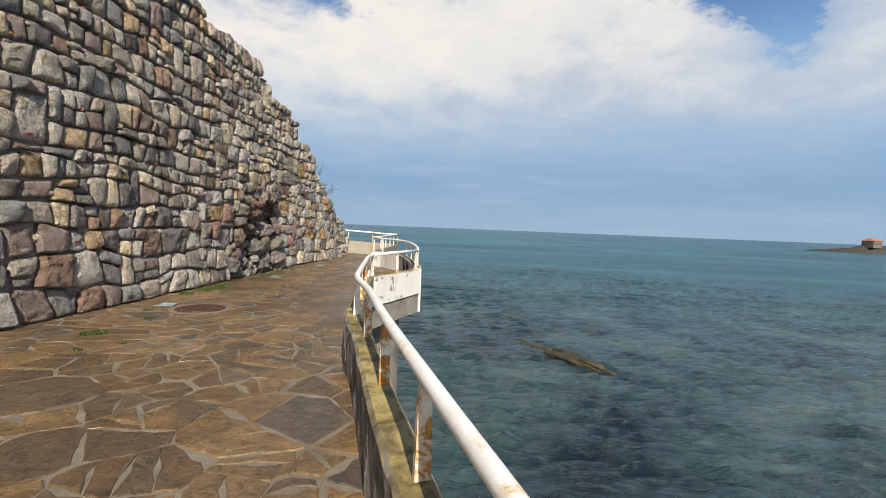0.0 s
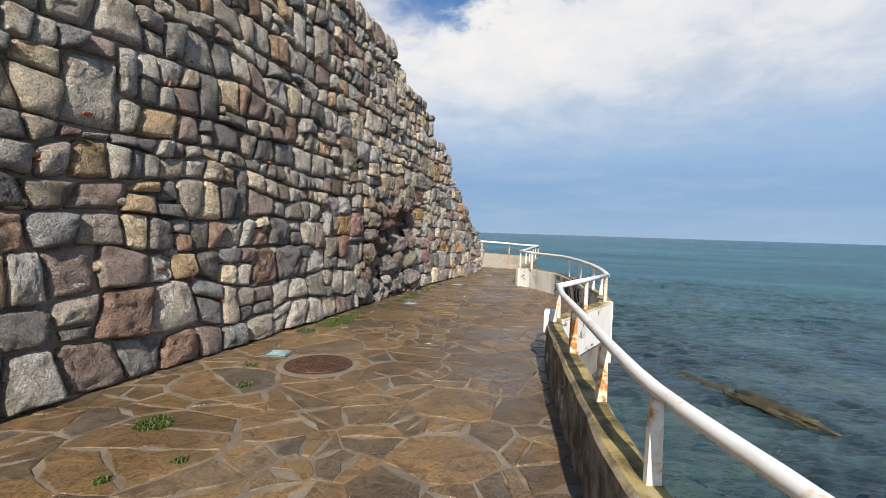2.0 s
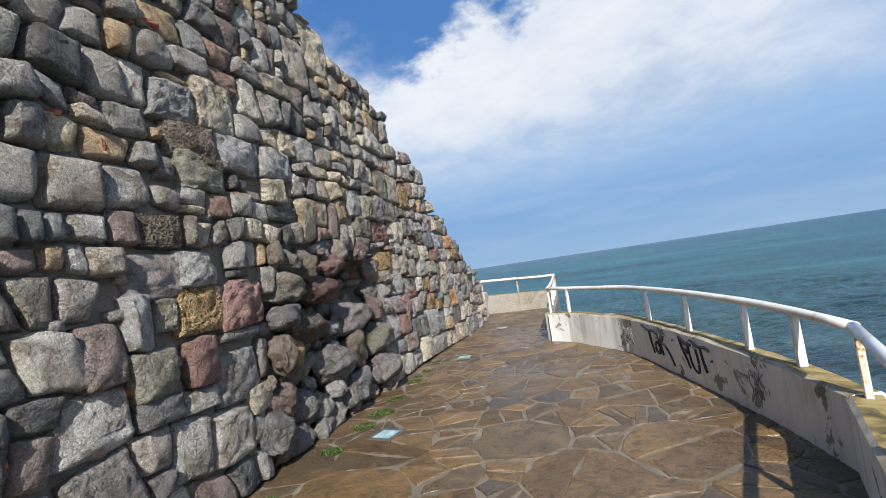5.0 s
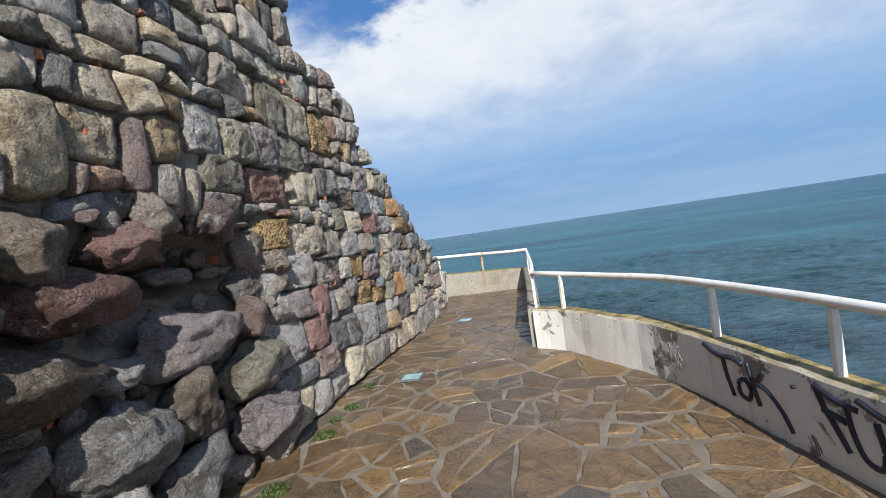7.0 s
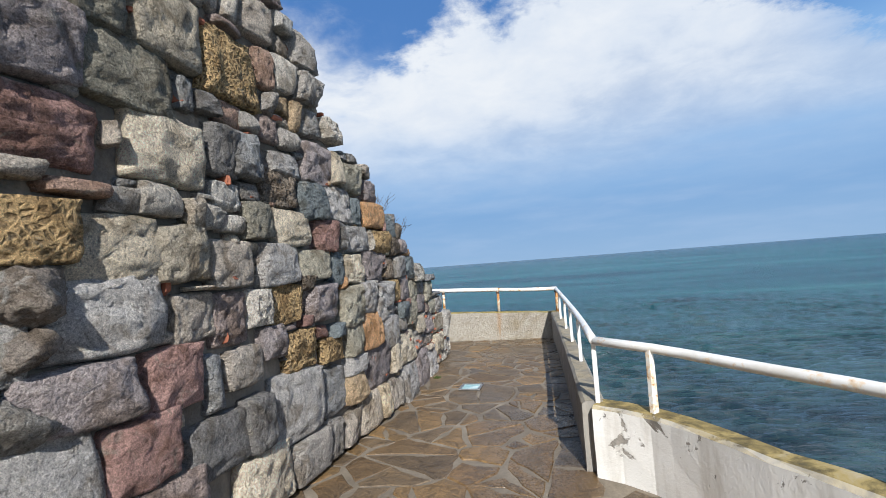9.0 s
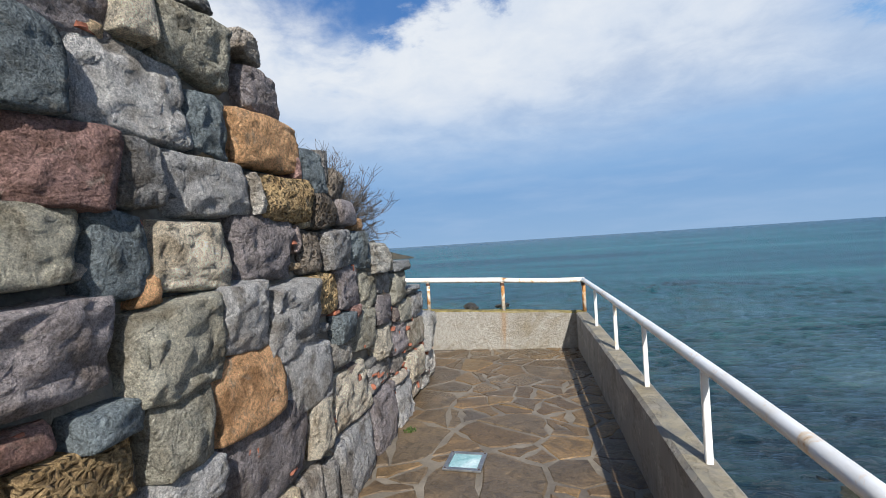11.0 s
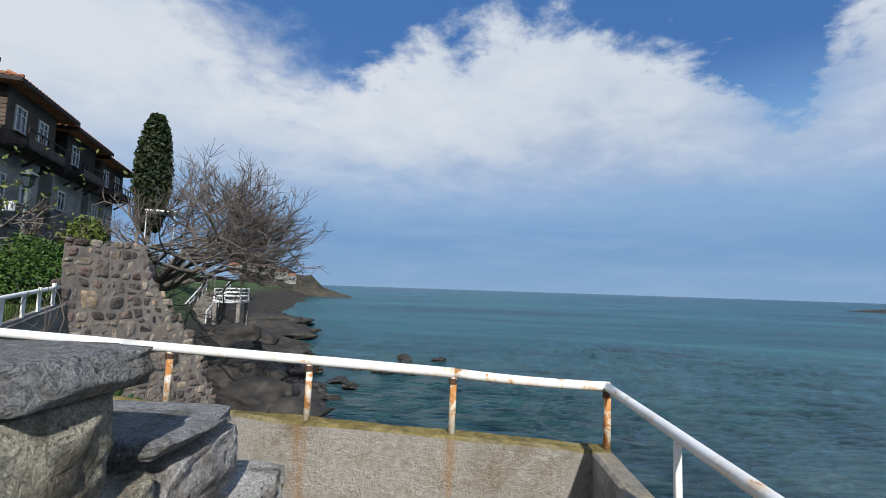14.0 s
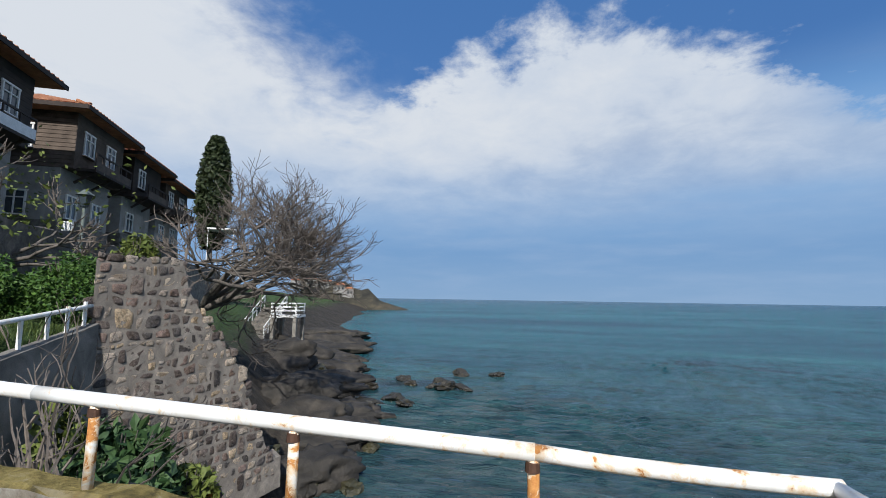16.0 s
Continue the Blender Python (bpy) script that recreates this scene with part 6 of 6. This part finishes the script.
rng = random.Random(30)
bare_tree("fig_tree", (-17.0, 37.4, 0.9), ((0.1, 0.15, 1.0), (0.45, 0.35, 0.85), (0.75, 0.4, 0.62), (0.0, 0.4, 1.0), (0.4, 0.0, 0.9), (0.85, 0.7, 0.45), (0.3, 0.6, 0.9), (0.75, 0.2, 0.5), (0.1, 0.5, 0.8)), 6, rng, "large leafless fig tree with a spreading tangle of grey twigs", 0, 0.02, 2.1, 0.79, 0.14, (2, 2, 3), "", 0.62, True)
for i, (x, y, z) in enumerate(((-9.5, 25.3, ground_height(-9.5, 25.3) - 0.1), (-9.0, 24.7, ground_height(-9.0, 24.7) - 0.1), (-10.2, 25.8, ground_height(-10.2, 25.8) - 0.1), (-9.2, 25.0, ground_height(-9.2, 25.0) - 0.1))):
    bare_tree("bare_shrub", (x, y, z), ((0.3, 0.1, 1), (-0.2, 0.2, 1), (0.5, -0.2, 1), (-0.4, -0.2, 1), (0.1, 0.4, 1)), 3, rng, "leafless shrub of pale upright stems below the parapet", 0, -0.02, 1.3, 0.66, 0.03, (1, 2), "shrubs below the parapet", 0.3)
t = bare_tree("young_fig", (-19.5, 31.0, 2.2), ((0.5, 0.4, 0.6), (0.9, 0.2, 0.4), (-0.2, 0.5, 0.8), (0.2, -0.5, 0.7), (0.7, 0.7, 0.3)), 4, rng, "small fig tree breaking into leaf above the hedge", 0, 0.0, 1.4, 0.72, 0.10, (2, 3), "", 0.5)
leaf_cloud("leaves", M_SPROUT, t, 420, lambda r: (r.gauss(0.9, 1.4), r.gauss(0.6, 1.4), r.gauss(2.0, 0.9)), 0.09, rng, "small fresh leaves")


def cypress(x, y, z, h, w, rng):
    ob = thing("cypress", (x, y, z), "tall dark columnar cypress", "tree")
    part("trunk", cyl_bm(0.2, 0.06, (0, 0, -0.5), (0, 0, h * 0.85), 8), M_BARK, ob)

    def spot(r):
        t = r.random() ** 0.9
        rad = w * 0.5 * (math.sin(math.pi * (0.10 + 0.86 * t)) ** 0.55) * (1 + 0.22 * noise.noise(Vector((r.uniform(0, 9), t * 9, 1))))
        a = r.uniform(0, 6.283)
        k = math.sqrt(r.uniform(0.45, 1.0)) * (1 + 0.14 * noise.noise(Vector((math.cos(a) * 2, math.sin(a) * 2, t * 8))))
        return (math.cos(a) * rad * k, math.sin(a) * rad * k, 0.6 + t * (h - 0.6))

    leaf_cloud("crown", M_CYPRESS, ob, 9000, spot, 0.19, rng)


cypress(-31.4, 56.1, 5.0, 10.8, 2.8, random.Random(4))


def hedge(x, y, z, sx, sy, sz, n, mat, rng, name, label, size=0.07, group="", ang=0.0):
    ob = thing(name, (x, y, z), label, "shrub", group, rz=ang)
    stems = []
    for i in range(10):
        a = rng.uniform(0, 6.283)
        p = Vector((math.cos(a) * sx * 0.5, math.sin(a) * sy * 0.5, sz * 0.9))
        stems.append((Vector((p.x * 0.3, p.y * 0.3, -0.2)), p, 0.025, 0.008))
    v, f = [], []
    limb_tubes(stems, v, f)
    mesh_object("stems", v, f, M_BARK, ob)["kind"] = "stuff"

    def spot(r):
        d = Vector((r.gauss(0, 1), r.gauss(0, 1), abs(r.gauss(0, 1)))).normalized()
        k = r.uniform(0.72, 1.0) * (1 + 0.22 * noise.noise(d * 2.6 + Vector((x, y, 0))))
        return (d.x * sx * k, d.y * sy * k, d.z * sz * k)

    leaf_cloud("foliage", mat, ob, n, spot, size, rng)


rng = random.Random(31)
hedge(-15.2, 30.6, 1.0, 1.7, 1.3, 1.5, 8200, M_HEDGE, rng, "hedge", "clipped bright green hedge on the grassy bank", 0.055, "hedge on the bank")
hedge(-17.2, 29.0, 1.1, 1.7, 1.3, 1.7, 8200, M_HEDGE, rng, "hedge", "clipped bright green hedge on the grassy bank", 0.055, "hedge on the bank")
hedge(-13.9, 31.2, 0.9, 0.8, 0.7, 1.2, 3200, M_HEDGE, rng, "hedge", "clipped bright green hedge on the grassy bank", 0.055, "hedge on the bank")
hedge(-17.3, 34.5, 1.8, 0.9, 0.9, 1.9, 1800, M_SPROUT, rng, "shrub", "yellow-green shrub beside the lamp post", 0.09)
for i, (x, y, z, s) in enumerate(((-9.5, 26.7, 0, 0.75), (-10.2, 27.2, 0, 0.95), (-8.9, 26.9, 0, 0.65), (-10.0, 26.4, 0, 0.7))):
    hedge(x, y, ground_height(x, y) - 0.1, s, s, s * 1.35, 620, M_BUSH, rng, "bush", "leafy dark green bush at the foot of the stone wall", 0.14, "bushes below the parapet")
hedge(-10.5, 26.5, ground_height(-10.5, 26.5), 0.45, 0.45, 1.6, 300, M_SPROUT, rng, "sapling", "yellow-green sapling against the retaining wall", 0.09)
hedge(-9.75, 28.3, ground_height(-9.75, 28.3), 0.65, 0.5, 0.6, 500, M_SPROUT, rng, "bush", "low yellow-green scrub on the shore", 0.09, "scrub on the shore")
hedge(-14.9, 33.4, -0.6, 1.0, 0.9, 1.6, 900, M_BUSH, rng, "bush", "dark ivy bush behind the buttress", 0.10)
for i in range(16):
    gx, gy = rng.uniform(-16.5, -12.8), rng.uniform(25.5, 31)
    tuft(gx, gy, ground_height(gx, gy) - 0.03, 0.5, 260, 0.30, M_GRASS, rng, "grass", "long green grass on the bank", "grass", "grass on the bank", "stuff")
crate = thing("orange_tub", (-9.15, 28.4, ground_height(-9.15, 28.4) + 0.02), "small orange plastic tub lying on the shore", "tub", rz=25)
part("tub", box_bm((0.34, 0.24, 0.16), (0, 0, 0.08), 0.03), M_ORANGE, crate)
part("rim", box_bm((0.38, 0.28, 0.03), (0, 0, 0.16), 0.01), M_ORANGE, crate)


# ---- the lamp post ----
def lamp_post(x, y, z):
    ob = thing("street_lamp", (x, y, z), "tall slim green lamp post with a lantern and a white box", "street lamp")
    part("pole", cyl_bm(0.075, 0.05, (0, 0, -0.3), (0, 0, 3.3), 12), M_LAMP_IRON, ob, smooth=True)
    part("base", cyl_bm(0.13, 0.09, (0, 0, -0.3), (0, 0, 0.35), 12), M_LAMP_IRON, ob)
    bm = bmesh.new()
    bmesh.ops.create_cone(bm, cap_ends=True, segments=6, radius1=0.12, radius2=0.22, depth=0.40, matrix=Matrix.Translation((0, 0, 3.5)))
    part("lantern", bm, M_GLASS, ob, "dark glass lantern")
    bm = bmesh.new()
    bmesh.ops.create_cone(bm, cap_ends=True, segments=6, radius1=0.30, radius2=0.05, depth=0.20, matrix=Matrix.Translation((0, 0, 3.8)))
    part("lantern_roof", bm, M_LAMP_IRON, ob)
    part("box", box_bm((0.42, 0.08, 0.34), (-0.45, -0.12, 2.62), 0.02), M_WHITE, ob, "white metal box")
    part("bracket", box_bm((0.5, 0.04, 0.04), (-0.22, -0.06, 2.62)), M_LAMP_IRON, ob)


lamp_post(-18.6, 33.4, 1.2)


# ---- the houses ----
ALONG, OUT = Vector((-0.40, 0.917, 0)).normalized(), Vector((0.917, 0.40, 0)).normalized()
HOUSE_TURN = math.degrees(math.atan2(ALONG.y, ALONG.x))


def window(parent, u, v, z, w, h, side="front"):
    """A framed window with two sashes; on the front it faces out to sea, on the end it faces the path."""
    win = new("window")
    win.parent = parent
    win.matrix_basis = pose(u, v, z, 0, 0, 0 if side == "front" else -90)
    part("pane", box_bm((w, 0.04, h), (0, 0.0, 0)), M_GLASS, win)
    for sx, sz, cx, cz in ((w + 0.16, 0.09, 0, h / 2), (w + 0.16, 0.09, 0, -h / 2), (0.08, h, -w / 2, 0), (0.08, h, w / 2, 0), (0.06, h, 0, 0), (w, 0.05, 0, h * 0.2)):
        part("window_frame", box_bm((sx, 0.09, sz), (cx, -0.03, cz)), M_WHITE, win)
    part("sill", box_bm((w + 0.3, 0.18, 0.06), (0, -0.08, -h / 2 - 0.08)), M_TIMBER_OLD, win)


def house(at, length, depth, base, eave, rise, upper, lower, label, rng, floors=2, boards=True, panel=None):
    """A two-storey timber house on a stone base: local x runs along the street, the front faces local -y."""
    ob = thing("house", at, label, "house", "old timber houses above the shore", rz=HOUSE_TURN)
    mid = base + (eave - base) * 0.52
    part("wall", box_bm((length, depth, mid - base), (length / 2, depth / 2 + 0.55, (mid + base) / 2)), lower, ob, "plastered lower storey")
    part("stone_base", box_bm((length + 0.1, depth + 0.1, 2.5), (length / 2, depth / 2 + 0.5, base - 0.6)), M_RUBBLE, ob, "rubble stone base")
    up = part("upper_wall", box_bm((length, depth + 0.45, eave - mid), (length / 2, depth / 2 + 0.22, (mid + eave) / 2)), upper, ob, "jettied timber upper storey")
    if boards:
        n = int((eave - mid) / 0.22)
        for i in range(n):
            z = mid + 0.11 + i * 0.22
            part("board", box_bm((length + 0.04, 0.03, 0.20), (length / 2, -0.015, z), 0.0, turn=pose(0, 0, 0, 6, 0, 0)), upper, up)
            part("board", box_bm((0.03, depth + 0.45, 0.20), (-0.015, depth / 2 + 0.22, z), 0.0, turn=pose(0, 0, 0, 0, 6, 0)), upper, up)
    o = 0.85
    bm = bmesh.new()
    c = [(-o, -o, eave), (length + o, -o, eave), (length + o, depth + o, eave), (-o, depth + o, eave), (depth * 0.42, depth / 2, eave + rise), (length - depth * 0.30, depth / 2, eave + rise)]
    if c[5][0] < c[4][0]:
        c[4] = c[5] = (length / 2, depth / 2, eave + rise)
        c[5] = (length / 2 + 0.1, depth / 2, eave + rise)
    v = [bm.verts.new(p) for p in c]
    w = [bm.verts.new((p[0], p[1], p[2] - 0.16)) for p in c[:4]]
    for f in ((v[0], v[1], v[5], v[4]), (v[1], v[2], v[5]), (v[2], v[3], v[4], v[5]), (v[3], v[0], v[4]), (w[3], w[2], w[1], w[0])):
        bm.faces.new(f)
    for i in range(4):
        bm.faces.new((v[i], w[i], w[(i + 1) % 4], v[(i + 1) % 4]))
    roof = part("roof", bm, M_TILE, ob, "low hipped roof of orange clay tiles")
    part("fascia", box_bm((length + 2 * o + 0.06, 0.05, 0.22), (length / 2, -o - 0.03, eave - 0.08)), M_TIMBER, roof)
    part("fascia", box_bm((0.05, depth + 2 * o, 0.22), (-o - 0.03, depth / 2, eave - 0.08)), M_TIMBER, roof)
    # rows of tiles along the two slopes that show
    bm = bmesh.new()
    for i in range(int((length + 2 * o) / 0.34)):
        x = -o + 0.2 + i * 0.34
        t = min(1.0, max(0.15, min((x + o) / (depth * 0.42 + o), (length + o - x) / (depth * 0.3 + o))))
        a, b = Vector((x, -o, eave + 0.03)), Vector((x + (0), -o + (depth / 2 + o) * t, eave + 0.03 + rise * t))
        cyl_bm(0.09, 0.09, a, b, 6, bm)
    for i in range(int((depth + 2 * o) / 0.34)):
        y = -o + 0.2 + i * 0.34
        t = max(0.15, 1 - abs(y - depth / 2) / (depth / 2 + o))
        cyl_bm(0.09, 0.09, (-o, y, eave + 0.03), (-o + (depth * 0.42 + o) * t, y, eave + 0.03 + rise * t), 6, bm)
    part("tiling", bm, M_TILE, roof)
    for i in range(floors):
        z = base + 1.5 if i == 0 else (mid + eave) / 2
        fv = 0.55 if i == 0 else 0.0
        for k in range(max(1, int(length / 2.4))):
            window(ob, 1.2 + k * 2.4 + rng.uniform(-0.1, 0.1), fv - 0.03, z, 0.95, 1.25)
        window(ob, -0.03, depth * 0.3 + 0.3, z, 0.95, 1.25, "end")
        window(ob, -0.03, depth * 0.72, z, 0.9, 1.2, "end")
    bal = new("balcony")
    bal.parent = ob
    bx = length * 0.45
    part("deck", box_bm((length * 0.8, 1.0, 0.14), (bx, -0.45, mid + 0.02)), M_TIMBER, bal)
    part("handrail", box_bm((length * 0.8, 0.07, 0.08), (bx, -0.92, mid + 0.95)), M_TIMBER, bal)
    part("side_board", box_bm((length * 0.8, 0.04, 0.45), (bx, -0.93, mid + 0.30)), panel or M_TIMBER_OLD, bal)
    for k in range(7):
        part("baluster", box_bm((0.06, 0.05, 0.95), (bx - length * 0.4 + k * length * 0.8 / 6, -0.92, mid + 0.5)), M_TIMBER, bal)
    for k in range(3):
        part("strut", box_bm((0.10, 1.1, 0.12), (bx - length * 0.35 + k * length * 0.35, -0.3, mid - 0.35), 0, turn=pose(0, 0, 0, -35, 0, 0)), M_TIMBER, bal)
    return ob


def at_line(s, out=0.0):
    p = Vector((-25.95, 39.55, 0)) + ALONG * s + OUT * out
    return (p.x, p.y, 0)


rng = random.Random(12)
house(at_line(-10.6, -0.8), 7.4, 8, 4.2, 11.2, 1.7, M_TIMBER, M_PLASTER, "dark timber house with white balcony panels and wide eaves", rng, panel=M_WHITE)
house(at_line(0.6, -0.9), 5.2, 7, 4.6, 11.2, 1.7, M_TIMBER_OLD, M_PLASTER, "brown timber house with a jettied upper storey and orange tiles", rng)
house(at_line(7.5, -0.9), 4.6, 6, 4.9, 10.9, 1.6, M_TIMBER, M_PLASTER, "dark timber house with plank cladding and a deep balcony", rng)
house(at_line(13.6, -1.0), 5.2, 6, 5.0, 10.6, 1.5, M_TIMBER_OLD, M_PLASTER, "narrow timber house with white shutters at the row's end", rng)
garden = tagged(new("garden_wall"), "dark rubble garden wall below the timber houses", "stone wall", kind="structure")
gl = [at_line(s, 2.7 - 0.03 * s)[:2] for s in (-12, -6, 0, 6, 12, 18)]
ribbon_wall("wall_face", smooth_line([(x, y, 0) for x, y in gl], 0.8), flat(0.5), lambda p: 3.7 + 0.15 * noise.noise(p), 0.3, -0.3, M_RUBBLE, garden, rough=0.06)
awning = thing("awning", at_line(16.5, 3.0)[:2] + (6.2,), "flat white awning on thin posts at the terrace", "awning", rz=HOUSE_TURN)
part("canopy", box_bm((3.4, 2.2, 0.14), (0, 0, 0.9), 0.02), M_WHITE, awning)
for sx, sy in ((-1.6, -1), (1.6, -1), (-1.6, 1), (1.6, 1)):
    part("post", cyl_bm(0.04, 0.04, (sx, sy, -3.2), (sx, sy, 0.9), 8), M_WHITE, awning)


# ---- the steps with white railings down to the rocks ----
def steps(x, y, z, ang):
    ob = thing("steps", (x, y, z), "stone steps with white railings leading down to the rocks", "steps", rz=ang)
    for i in range(14):
        part("step", box_bm((2.0, 0.42, 1.2), (0, i * 0.40, 0.18 * i - 0.5), 0.02), M_RUBBLE, ob)
    for sx in (-1.0, 1.0):
        part("rail", cyl_bm(0.05, 0.05, (sx, 0, 1.0), (sx, 5.4, 3.5), 8), M_WHITE, ob)
        part("rail", cyl_bm(0.04, 0.04, (sx, 0, 0.6), (sx, 5.4, 3.1), 8), M_WHITE, ob)
        for i in range(7):
            part("post", box_bm((0.09, 0.09, 1.0), (sx, 0.1 + i * 0.88, 0.55 + i * 0.40)), M_WHITE, ob)
    return ob


steps(-25.3, 53.6, -1.9, 12)
deck = thing("deck", (-23.6, 56.2, -1.8), "small railed viewing deck on concrete legs", "deck", rz=12)
part("floor_slab", box_bm((2.2, 2.6, 0.2), (0, 0, 1.7), 0.02), M_WHITE, deck)
for sx, sy in ((-0.9, -1.1), (0.9, -1.1), (0.9, 1.1), (-0.9, 1.1)):
    part("leg", box_bm((0.28, 0.28, 3.6), (sx, sy, -0.1)), M_SEAWALL, deck)
    part("post", box_bm((0.10, 0.10, 1.0), (sx * 1.1, sy * 1.1, 2.3)), M_WHITE, deck)
for z in (2.15, 2.45, 2.75):
    for a, b in (((-1, -1.2), (1, -1.2)), ((1, -1.2), (1, 1.2)), ((1, 1.2), (-1, 1.2))):
        part("rail", cyl_bm(0.045, 0.045, (a[0], a[1], z), (b[0], b[1], z), 8), M_WHITE, deck)

# ---- the single stones, last ----
build_bastion_stones()
build_wall_stones()
build_flags()
